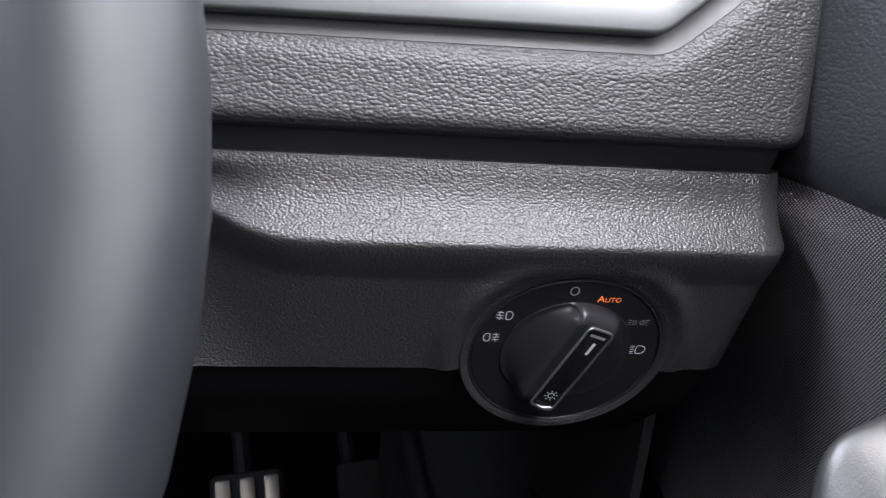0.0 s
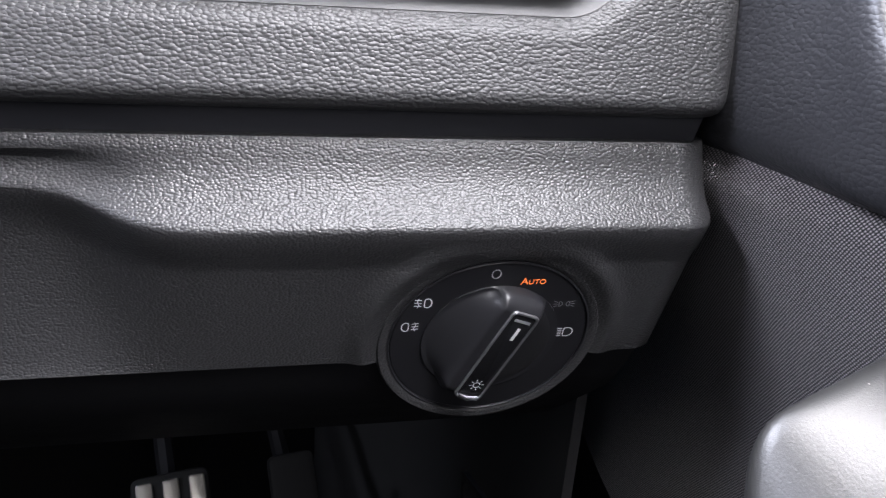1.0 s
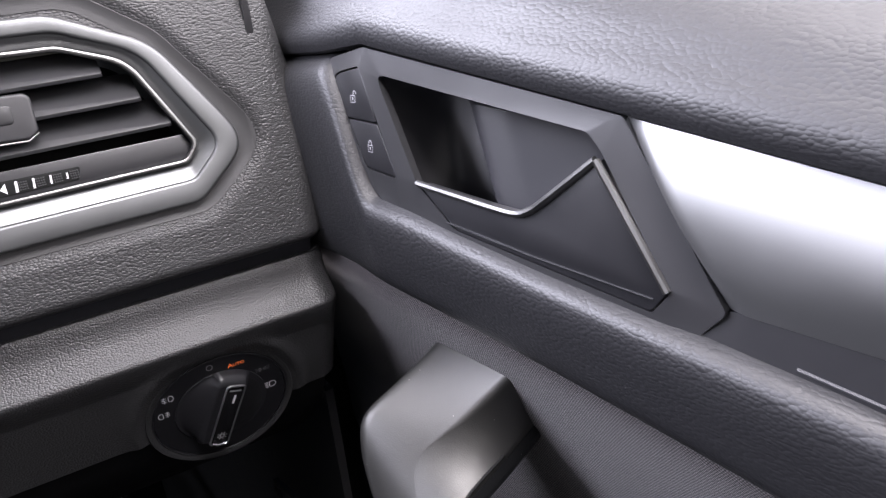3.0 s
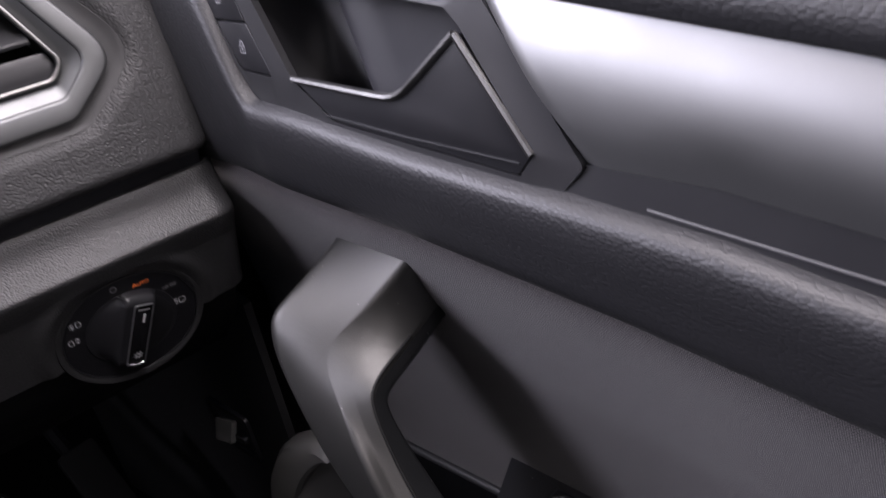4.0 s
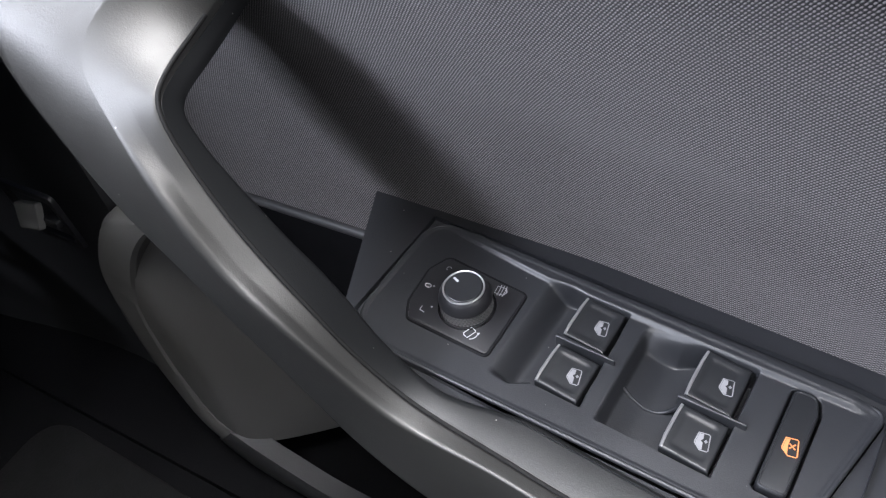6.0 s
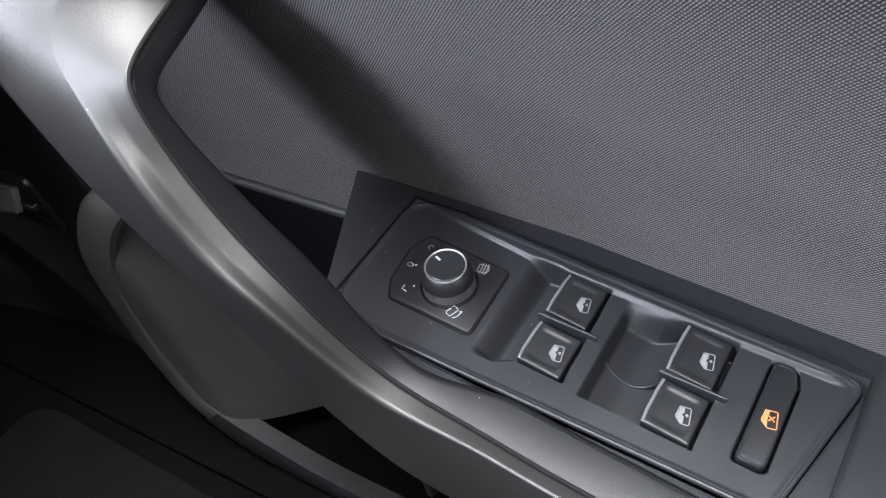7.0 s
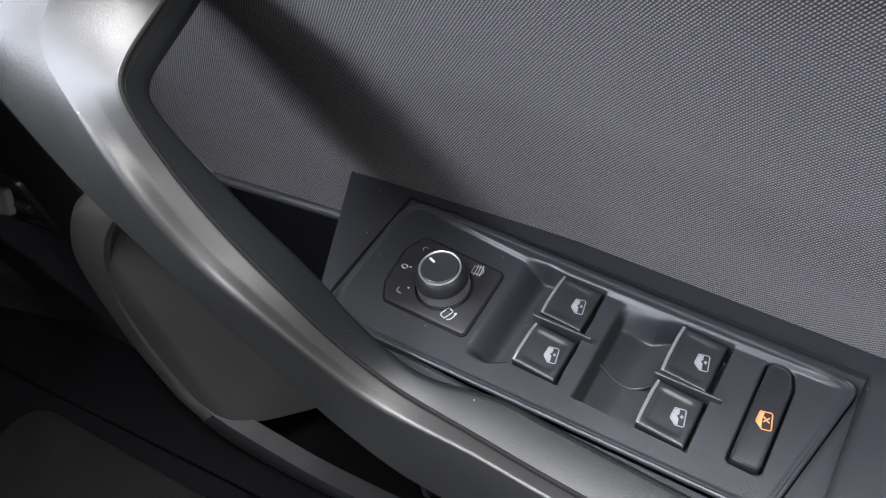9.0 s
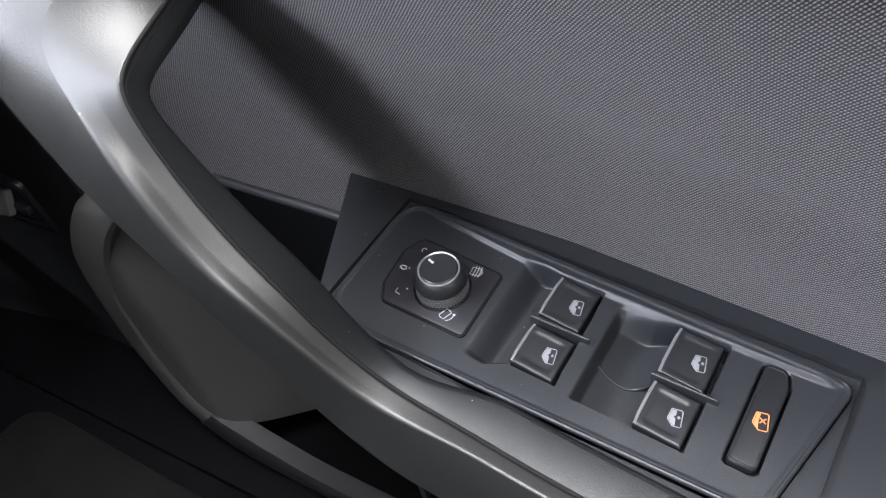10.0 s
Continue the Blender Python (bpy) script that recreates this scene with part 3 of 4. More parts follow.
knob = part("knob", turned([(0.0266, -0.003), (0.0263, 0.0006), (0.0248, 0.0016), (0.0205, 0.0018)], 48), KNOB_BLACK, switch, "black turning knob with a raised grip")
KN = Matrix.Translation((0.0, 0.001, 0.0)) @ Matrix.Rotation(radians(-21), 4, "Z")


GRIP_H, KNOB_R = 0.0096, 0.0284


def knob_height(x, y):
    """The turning knob: a straight raised bar, a long soft flank on one side, a short step on the other."""
    end = math.sqrt(max(0.0, 1 - max(0.0, (abs(y - 0.0005) - 0.0215) / 0.0068) ** 2))
    top = 0.0012 + (GRIP_H - 0.0012) * end
    edge = math.sqrt(max(1e-9, 0.0268 ** 2 - min(0.0266, abs(y)) ** 2))
    if x > 0.0072:
        return 0.0012 + (top - 0.0012) * (1 - ease(0.0072, 0.0112, x))
    if x < -0.0098:
        w = min(1.0, (-0.0098 - x) / max(0.002, edge - 0.0098))
        crest = 0.0006 * ease(-0.0125, -0.0098, x) - 0.0006
        return 0.0012 + max(0.0, (top - 0.0012 + crest) * (1 - w) ** 1.35)
    return top


rings = []
for rr in steps(0.0006, KNOB_R, 44):
    ring = [(rr * math.cos(2 * math.pi * k / 120), rr * math.sin(2 * math.pi * k / 120)) for k in range(120)]
    rings.append([Vector((x, y, knob_height(x, y))) for x, y in ring])
rings.append([Vector((p.x, p.y, -0.002)) for p in rings[-1]])
bm = loft(rings)
bm.transform(KN)
part("grip", bm, SATIN_BLACK, knob, "satin black finger grip", 80)
INS = rounded([(-0.0062, -0.0262), (0.0062, -0.0262), (0.0062, 0.0232), (-0.0062, 0.0232)], 0.0026, 4)
INS2 = rounded([(-0.0053, -0.0250), (0.0053, -0.0250), (0.0053, 0.0222), (-0.0053, 0.0222)], 0.0020, 4)
TILT_ = KN @ Matrix.Translation((0.0008, 0.0005, 0.0094))
part("insert_frame", plate(INS, 0.0012, 0.0003, [INS2], m=TILT_), FRAME_SILVER, knob, "thin bright frame round the push insert")
part("insert", plate(INS2, 0.0006, 0.0002, m=TILT_), GLOSS_BLACK, knob, "glossy black push insert")
part("insert_foot", tube([(-0.0046, -0.0250, 0.0008), (0.0, -0.0260, 0.0009), (0.0046, -0.0250, 0.0008)], 0.0011, 8), BRIGHT, knob).data.transform(TILT_)
INSTOP = TILT_ @ Matrix.Translation((0, 0, 0.0007))
symbol("pointer", [([(0.0008, 0.0090), (0.0008, 0.0158)], 0.0014, False)], [], WHITE, knob, INSTOP)
symbol("notch", [([(-0.0036, 0.0192), (0.0036, 0.0192)], 0.0014, False)], [], GREY_PRINT, knob, INSTOP)
UN = TILT_ @ Matrix.Translation((0.0004, -0.0178, 0.0007)) @ Matrix.Rotation(radians(21), 4, "Z")
lamp_rays = [([(0.0021 * math.cos(a), 0.0021 * math.sin(a)), (0.0031 * math.cos(a), 0.0031 * math.sin(a))], 0.00035, False) for a in [math.pi * k / 4 for k in range(8)]]
symbol("lamp_symbol", [(arc(0, 0, 0.0014, 0.0014, 0, 330, 16), 0.0004, False)] + lamp_rays, [], WHITE, knob, UN)


def on_dial(dx, dy, k=1.0):
    return Matrix.Translation((dx, dy, 0.0005)) @ Matrix.Diagonal((k, k, 1, 1))


symbol("off_symbol", [(arc(0, 0, 0.0016, 0.0019, 0, 337.5, 15), 0.00045, True)], [], GREY_PRINT, switch, on_dial(-0.003, 0.0354, 1.1))
FOGL = [(arc(0.0012, 0, 0.0015, 0.0021, 90, -90, 10) + [(0.0004, -0.0019), (0.0001, -0.001), (0.0001, 0.001), (0.0004, 0.0019)], 0.0004, True)]


def fog(side):
    out = [([(side * x, y) for x, y in FOGL[0][0]], 0.0004, True)]
    for dy in (-0.0014, 0, 0.0014):
        out.append(([(side * -0.0010, dy), (side * -0.0036, dy + 0.0003)], 0.00035, False))
    out.append(([(side * -0.0021, 0.0022), (side * -0.0026, 0.0008), (side * -0.0019, -0.0008), (side * -0.0024, -0.0022)], 0.00035, False))
    return out


symbol("front_fog_symbol", fog(1), [], WHITE, switch, on_dial(-0.0293, 0.0217, 1.08))
symbol("rear_fog_symbol", fog(-1), [], WHITE, switch, on_dial(-0.0342, 0.0095, 1.05))
beam = [(arc(0.0014, 0, 0.0022, 0.0021, 90, -90, 10) + [(0.0002, -0.0020), (-0.0001, -0.001), (-0.0001, 0.001), (0.0002, 0.0020)], 0.00036, True)]
beam += [([(-0.0008, d), (-0.0038, d)], 0.00034, False) for d in (-0.0019, -0.00095, 0.0, 0.00095, 0.0019)]
symbol("dipped_beam_symbol", beam, [], WHITE, switch, on_dial(0.0312, 0.0032, 1.12))
side = []
for sg in (-1, 1):
    side.append(([(sg * (0.0024 - x), y) for x, y in arc(0.0002, 0, 0.0014, 0.0013, 90, -90, 8)], 0.0003, True))
    side += [([(sg * 0.0028, d), (sg * 0.0045, d * 1.7)], 0.0003, False) for d in (-0.0009, 0.0, 0.0009)]
symbol("side_light_symbol", side, [], GREY_PRINT, switch, on_dial(0.0280, 0.0190, 1.0))
word("A", 0.0047, on_dial(0.0075, 0.0298), AMBER_DIM, switch, "auto_word", "orange lit word AUTO")
word("UTO", 0.0034, on_dial(0.0106, 0.0298), AMBER_DIM, switch, "auto_word", "orange lit word AUTO")

# ---- driver's door ----
DOOR = pose(0, 0, 0)
door = thing("car_door", DOOR, "closed black driver's door with grained vinyl pads and cloth", "car door")


def door_x(y, z):
    """The plane of the handle band."""
    return 0.233 + 0.03 * (y - 0.1) + 0.12 * (z - 0.986)


Z_TOP = [(-0.6, 0.935), (-0.4, 0.968), (-0.133, 1.010), (0.0, 1.0275), (0.16, 1.0485), (0.197, 1.044), (0.27, 1.04)]
Z_BAND = [(-0.6, 0.891), (-0.4, 0.916), (-0.142, 0.9440), (-0.096, 0.9515), (-0.0336, 0.9565), (0.0385, 0.9615), (0.12, 0.9705), (0.2, 0.975), (0.27, 0.98)]
Z_SEAM = [(-0.6, 0.835), (-0.4, 0.861), (-0.148, 0.890), (-0.06, 0.9015), (0.055, 0.9125), (0.214, 0.9215), (0.32, 0.922)]
YS = steps(-0.60, 0.20, 40) + [0.215, 0.23, 0.25, 0.28, 0.31, 0.34, 0.36, 0.38, 0.40, 0.42]


def front_turn(y):
    """The door's front edge curves away from the cabin."""
    s = max(0.0, (y - 0.235) / 0.18)
    return 0.05 * s ** 1.6


# upper pad, which rolls over to the window sill; its front end comes down round the handle plate
def upper_pad(y, s):
    z0 = lerp(Z_TOP, y) - 0.001
    a = s * radians(98)
    r = 0.055
    x = door_x(y, z0) - 0.004 * math.sin(math.pi * min(1, s * 4)) + r * (1 - math.cos(a)) * 0.95
    z = z0 + r * 0.95 * math.sin(a)
    if s == 0:
        x += 0.003
    return Vector((x + front_turn(y), y, z))


part("upper_pad", sheet(upper_pad, YS, [0, 0.02, 0.05] + steps(0.1, 1, 14), 0.012, (1, 0, 0)), DOOR_VINYL, door, "soft black grained upper door pad")
part("sill", sheet(lambda y, s: Vector((0.285 + 0.065 * s, y, lerp(Z_TOP, y) + 0.051 + 0.004 * s)), YS, [0, 1], 0.01, (0, 0, -1)), RUBBER, door)


# middle pad between band and cloth
def mid_pad(y, s):
    zb, zs = lerp(Z_BAND, y), lerp(Z_SEAM, y)
    # the band ends in front at a slanting edge, past which the pad runs up to the upper one
    k = min(1.0, max(0.0, (y - 0.150) / 0.045))
    zb = zb + (lerp(Z_TOP, y) - 0.001 - zb) * (k * k * (3 - 2 * k))
    z = zb + (zs - zb) * s
    bulge = lerp([(0, 0.006), (0.02, -0.001), (0.06, -0.0060), (0.12, -0.0085), (0.3, -0.0075), (0.6, -0.0030), (0.85, 0.001), (0.95, 0.005), (1, 0.012)], s)
    return Vector((door_x(y, z) + bulge + front_turn(y), y, z))


YM = steps(-0.60, -0.1, 16) + steps(-0.085, 0.14, 18) + steps(0.144, 0.22, 24) + [0.23, 0.25, 0.28, 0.31, 0.34, 0.36, 0.38, 0.40, 0.42]
part("middle_pad", sheet(mid_pad, YM, [0, 0.03, 0.06, 0.10, 0.15, 0.22, 0.30, 0.45, 0.6, 0.7, 0.8, 0.88, 0.95, 1.0], 0.010, (1, 0, 0)), DOOR_VINYL, door, "soft black grained pad under the handle band")


# cloth panel
def cloth_x(y, z):
    zs = lerp(Z_SEAM, y)
    d = zs - z
    x = lerp([(-0.01, 0.244), (0.0, 0.239), (0.006, 0.2365), (0.014, 0.2375), (0.03, 0.243), (0.05, 0.251), (0.08, 0.262), (0.12, 0.275), (0.18, 0.285), (0.22, 0.289), (0.4, 0.292)], d)
    x += lerp([(-0.4, -0.035), (-0.1965, -0.011), (-0.054, 0.003), (0.07, 0.006), (0.2, 0.006), (0.42, 0.006)], y) * min(1.0, max(0.0, d / 0.15))
    return x + front_turn(y)


part("cloth_panel", sheet(lambda y, s: Vector((cloth_x(y, lerp(Z_SEAM, y) + 0.004 - s), y, lerp(Z_SEAM, y) + 0.004 - s)), YS, [0, 0.004, 0.008, 0.012, 0.018, 0.026] + steps(0.034, 0.272, 22), 0.006, (1, 0, 0)), CLOTH, door, "dark grey woven cloth door panel")

# silver strip, dark band and its thin line behind the handle
def strip(y, s):
    edge = -0.001 - 0.0465 * s
    yy = edge + (y - 0.0)
    z0, z1 = lerp(Z_TOP, yy) - 0.0005, lerp([(-0.6, 0.905), (-0.4, 0.930), (-0.1397, 0.960), (-0.0951, 0.9655), (-0.047, 0.966)], yy)
    z = z0 + (z1 - z0) * s
    k = min(1.0, max(0.0, (0.006 - y) / 0.013))
    return Vector((door_x(yy, z) + 0.0045 - 0.0105 * k * k * (3 - 2 * k) * math.sin(math.pi * (0.12 + 0.80 * s)), yy, z))


part("silver_strip", sheet(strip, steps(-0.55, -0.06, 14) + steps(-0.05, 0.006, 16), steps(0, 1, 14), 0.004, (1, 0, 0)), SILVER, door, "satin silver trim strip")


def dark_band(y, s):
    z0 = lerp([(-0.6, 0.908), (-0.4, 0.933), (-0.1397, 0.9625), (-0.0951, 0.968), (-0.047, 0.9685), (-0.03, 0.962)], y)
    z1 = lerp(Z_BAND, y) - 0.008
    z = z0 + (z1 - z0) * s
    return Vector((door_x(y, z) + 0.0025 - 0.003 * s, y, z))


part("dark_band", sheet(dark_band, steps(-0.55, -0.0365, 16), steps(0, 1, 5), 0.004, (1, 0, 0)), SATIN_BLACK, door, "black plastic band below the silver strip")
part("light_line", tube([(door_x(y, z) + 0.0005, y, z) for y, z in [(yy, lerp([(-0.55, 0.905), (-0.4, 0.920), (-0.1412, 0.9475), (-0.0713, 0.9545)], yy)) for yy in steps(-0.55, -0.0713, 14)]], 0.0007, 6), LIGHT_GUIDE, door, "thin pale line in the black band")


def door_plane(out=0.0):
    """x towards the rear, y up the door, z into the cabin."""
    o = Vector((door_x(0, 1.0), 0, 1.0))
    yb = Vector((door_x(-1, 1.0) - door_x(0, 1.0), -1, 0)).normalized()
    up = Vector((0.12, 0, 1))
    up = (up - yb * up.dot(yb)).normalized()
    n = yb.cross(up)
    m = Matrix((yb, up, n)).transposed().to_4x4()
    m.translation = o + n * out
    return m


def yz(pts):
    """Door points given as (y, z) for the handle plane."""
    return [(-y, (z - 1.0) * 1.007) for y, z in pts]


# ---- inner door handle ----
hset = thing("door_release_handle", door_plane(0.0015), "black door release handle with a bright metal edge", "door handle")
PL = rounded(yz([(0.160, 1.0475), (0.190, 1.0415), (0.1975, 1.034), (0.1916, 1.0185), (0.1776, 0.9945), (0.1555, 0.9748), (0.1347, 0.9640), (0.0385, 0.9560), (-0.0345, 0.9515), (-0.0465, 0.9655), (-0.0005, 1.0270)]), [0.01, 0.008, 0.006, 0.01, 0.012, 0.012, 0.012, 0.01, 0.004, 0.003, 0.003], 5)
HOLE = rounded(yz([(0.1475, 1.0353), (0.0135, 1.0203), (0.0068, 1.0140), (-0.0262, 0.9680), (-0.0190, 0.9585), (0.0890, 0.9672), (0.1165, 0.9850)]), [0.004, 0.005, 0.002, 0.002, 0.002, 0.012, 0.006], 5)
B_ALL = rounded(yz([(0.1620, 1.0385), (0.1875, 1.0335), (0.1585, 0.9865), (0.1320, 0.9845)]), [0.003, 0.006, 0.006, 0.002], 4)
bm = plate(PL, 0.004, 0.0014, [HOLE, B_ALL], 2, z0=-0.004)
for v in bm.verts:
    # the frame slopes away from the opening on every side
    v.co.z += 0.0005 - 0.0021 * ease(0.0, 0.0016, 0.0030 - edge_gap(PL, v.co.x, v.co.y))
part("plate", bm, HANDLE_PLATE, hset, "dark handle plate")


def in_door(y, z, d):
    p = yz([(y, z)])[0]
    return Vector((p[0], p[1], d))


def cup(s, v):
    """The finger cup: deep towards the front, a soft fold, shallower towards the rear."""
    y = lerp([(0, 0.1475), (1, 0.004)], s)
    zt = lerp([(0.0, 1.0205), (0.0135, 1.0205), (0.1475, 1.0353)], y)
    z = 0.957 + (zt - 0.957) * v
    prof = [(0, 0.0), (0.03, -0.016), (0.10, -0.038), (0.26, -0.047), (0.36, -0.043), (0.42, -0.022), (0.46, -0.0165), (0.60, -0.0205), (0.9, -0.023), (1, -0.004)]
    lean = 0.22 * (v - 0.35) * min(1.0, 6 * s) * min(1.0, 3 * (1 - s))
    d = sum(lerp(prof, min(1, max(0, s + lean + k * 0.007))) for k in range(-4, 5)) / 9 if 0.04 < s < 0.96 else lerp(prof, s)
    d *= lerp([(0, 1.0), (0.2, 0.95), (0.9, 1.0), (0.96, 0.8), (1, 0.0)], v)
    return in_door(y, z, d - 0.002)


part("cup", sheet(cup, steps(0, 1, 80), steps(0, 0.88, 16) + [0.90, 0.92, 0.94, 0.96, 0.98, 1.0], 0.003, (0, 0, -1)), CUP_GREY, hset, "dark grey finger cup")
PADDLE = [(0.1155, 0.9852), (0.090, 0.9840), (0.065, 0.9828), (0.050, 0.9826), (0.042, 0.9850), (0.034, 0.9905), (0.0087, 1.0105), (-0.0252, 0.9680), (-0.0188, 0.9592), (0.0885, 0.9680)]


part("paddle", plate(rounded(yz(PADDLE), [0.001, 0, 0, 0, 0, 0, 0.001, 0.001, 0.003, 0.01], 3), 0.006, 0.0012, z0=-0.0055), SATIN_BLACK, hset, "satin black release lever")
edge = curve([in_door(y, z, 0.0008) for y, z in PADDLE[:7]], 5)
part("bright_edge", tube(edge, 0.0018, 8), SATIN_CHROME, hset, "bright upper edge of the lever")
part("bright_edge", tube([in_door(0.0087, 1.0105, 0.0008), in_door(-0.008, 0.9895, 0.0008), in_door(-0.0252, 0.9680, 0.0008)], 0.0017, 8), SATIN_CHROME, hset, "bright rear edge of the lever")
FOLD = [(0.0945, 0.9700), (0.04, 0.9662), (-0.0195, 0.9640)]
FOOT = [(0.088, 0.9660), (0.04, 0.9622), (-0.0180, 0.9588)]
# blacker than the lever: shade under the fold is put into the colour
part("lever_foot", sheet(lambda a, b: in_door(*(lerp([(0, FOLD[0][i]), (0.5, FOLD[1][i]), (1, FOLD[2][i])], a) * (1 - b) + b * lerp([(0, FOOT[0][i]), (0.5, FOOT[1][i]), (1, FOOT[2][i])], a) for i in (0, 1)), 0.0012 - 0.0045 * b), steps(0, 1, 12), steps(0, 1, 3), 0.003, (0, 0, -1)), SMOOTH_BLACK, hset, "turned-under lower edge of the lever, darkened as shade")
part("paddle_rib", tube([in_door(y, z, 0.0004) for y, z in FOLD], 0.0004, 6), SMOOTH_BLACK, hset)

# ---- central locking switches ----
locks = thing("central_locking_switch", door_plane(0.0015), "pair of black lock and unlock buttons in the handle plate", "switch")
B1 = rounded(yz([(0.1614, 1.0377), (0.1866, 1.0328), (0.1742, 1.0118), (0.1482, 1.0110)]), [0.002, 0.005, 0.001, 0.001], 3)
B2 = rounded(yz([(0.1476, 1.0102), (0.1736, 1.0110), (0.1588, 0.9875), (0.1326, 0.9855)]), [0.001, 0.001, 0.005, 0.001], 3)
for pts, open_ in ((B1, True), (B2, False)):
    b = part("button", plate(pts, 0.0050, 0.0010, z0=-0.0045), SATIN_BLACK, locks)
    cx = sum(p[0] for p in pts) / len(pts)
    cy = sum(p[1] for p in pts) / len(pts)
    body = [(-0.0020, -0.0030), (0.0020, -0.0030), (0.0020, 0.0004), (-0.0020, 0.0004)]
    sh = [(x + (0.0018 if open_ else 0), y) for x, y in arc(0, 0.0004, 0.0014, 0.0026, 180, 0 if not open_ else 20, 10)]
    symbol("lock_symbol", [(body, 0.00045, True), (sh, 0.00045, False), ([(0, -0.0005), (0, -0.0018)], 0.0008, False)], [], MIRROR_PRINT, b, Matrix.Translation((cx - 0.001, cy, 0.0006)))

# ---- armrest and switch panel ----
# s runs to the rear along the armrest, q outwards to the cloth
ARM = Matrix(((-0.1110, 0.9938, 0, 0.244), (-0.9938, -0.1110, 0, 0.011), (0, 0, 1, 0.698), (0, 0, 0, 1)))
arm = thing("armrest", ARM, "black moulded armrest carrying the window switches", "armrest")
BODY = rounded([(-0.069, 0.045), (-0.066, 0.060), (0.45, 0.060), (0.45, -0.062), (0.02, -0.057), (-0.024, -0.046)], [0.010, 0, 0, 0, 0.03, 0.01], 4)
PANEL = rounded([(-0.0240, 0.0395), (-0.0225, -0.0265), (-0.0140, -0.0390), (0.0087, -0.0405), (0.1697, -0.0345), (0.1835, -0.0335), (0.1985, 0.0355)], [0.016, 0.020, 0.012, 0.01, 0.0, 0.003, 0.006], 6)
LK = rounded([(0.1642, 0.0284), (0.1742, 0.0284), (0.1768, 0.0200), (0.1768, -0.0195), (0.1642, -0.0200)], [0.003, 0.004, 0.004, 0.003, 0.003], 4)
LK_IN = rounded([(0.1648, 0.0278), (0.1738, 0.0278), (0.1762, 0.0198), (0.1762, -0.0189), (0.1648, -0.0194)], [0.003, 0.004, 0.004, 0.003, 0.003], 4)


part("body", plate(BODY, 0.055, 0.006, [grown(PANEL, 0.0008)], 4, z0=-0.0582), PANEL_BLACK, arm, "smooth black armrest body")
MB = rounded([(-0.0261, 0.0231), (0.0191, 0.0211), (0.0205, -0.0163), (-0.0232, -0.0166), (-0.0284, -0.0077), (-0.0309, 0.0125)], [0.004, 0.002, 0.002, 0.003, 0.003, 0.006], 4)


def panel_height(s, q):
    """The moulded switch panel: a platform for the mirror knob, two finger scoops, a raised outer rail."""
    h = -0.0004 * ease(0.0022, 0.0034, edge_gap(PANEL, s, q))
    # outer rail, its inner slope wider towards the rear
    foot = lerp([(-0.02, 0.0360), (0.03, 0.0308), (0.052, 0.0288), (0.2, 0.0290)], s)
    crown = lerp([(-0.02, 0.0366), (0.02, 0.0338), (0.050, 0.0312), (0.064, 0.0330), (0.070, 0.0318), (0.150, 0.0312), (0.2, 0.0325)], s)
    h += 0.0018 * ease(foot, max(crown, foot + 0.0012), q) * ease(-0.014, 0.01, s) * (1 - ease(0.184, 0.194, s))
    # scoop before the front pair
    wall = 0.0497 - 0.045 * min(0.0, q - 0.02) * 0.05
    a = ease(wall, wall + 0.0135, s) * (1 - ease(0.0912, 0.0921, s - 0.04 * (0.03 - q) * 0.8))
    lo, hi, k = lerp([(0.062, -0.0275), (0.070, -0.0222)], s), lerp([(0.062, 0.0275), (0.070, 0.0296)], s), lerp([(0.062, 0.0045), (0.070, 0.0008)], s)
    a *= ease(lo, lo + k, q) * (1 - ease(hi, hi + k, q))
    h -= 0.0105 * a
    # deeper scoop before the rear pair, bowl-shaped towards the cloth
    front = 0.1001 + 0.014 * (0.0285 - q)
    a = (0.55 * ease(front, front + 0.0045, s) + 0.45 * ease(front, front + 0.018, s)) * (1 - ease(0.1492, 0.1502, s))
    a *= ease(-0.0240, -0.0229, q) * (1 - ease(lerp([(0.100, 0.018), (0.118, 0.0215), (0.128, 0.0285)], s), 0.0297, q))
    h -= 0.0130 * a
    # pocket of the lockout button
    h -= 0.0070 * ease(-0.0007, 0.0003, edge_gap(LK, s, q))
    return h


bm = sheet(lambda s, q: Vector((s, q, panel_height(s, q))), steps(-0.0246, 0.1990, 373), steps(-0.0408, 0.0400, 136), 0.003, (0, 0, -1), lambda s, q: edge_gap(PANEL, s, q) < 0.0004)
part("switch_panel", bm, PANEL_BLACK, arm, "matt black switch panel", 70)
part("panel_floor", plate(grown(PANEL, -0.001), 0.004, z0=-0.030), RUBBER, arm)
part("panel_rim", tube([(p[0], p[1], -0.0009) for p in grown(PANEL, -0.0008)], 0.0012, 10, True), PANEL_BLACK, arm, "rounded rim of the switch panel")
part("scoop_line", tube(curve([(0.1040, -0.001, panel_height(0.1040, -0.001)), (0.110, -0.0025, panel_height(0.110, -0.0025)), (0.117, -0.0025, panel_height(0.117, -0.0025)), (0.123, -0.0005, -0.0120), (0.128, 0.0016, -0.006)], 4), 0.0008, 8), PANEL_BLACK, arm)

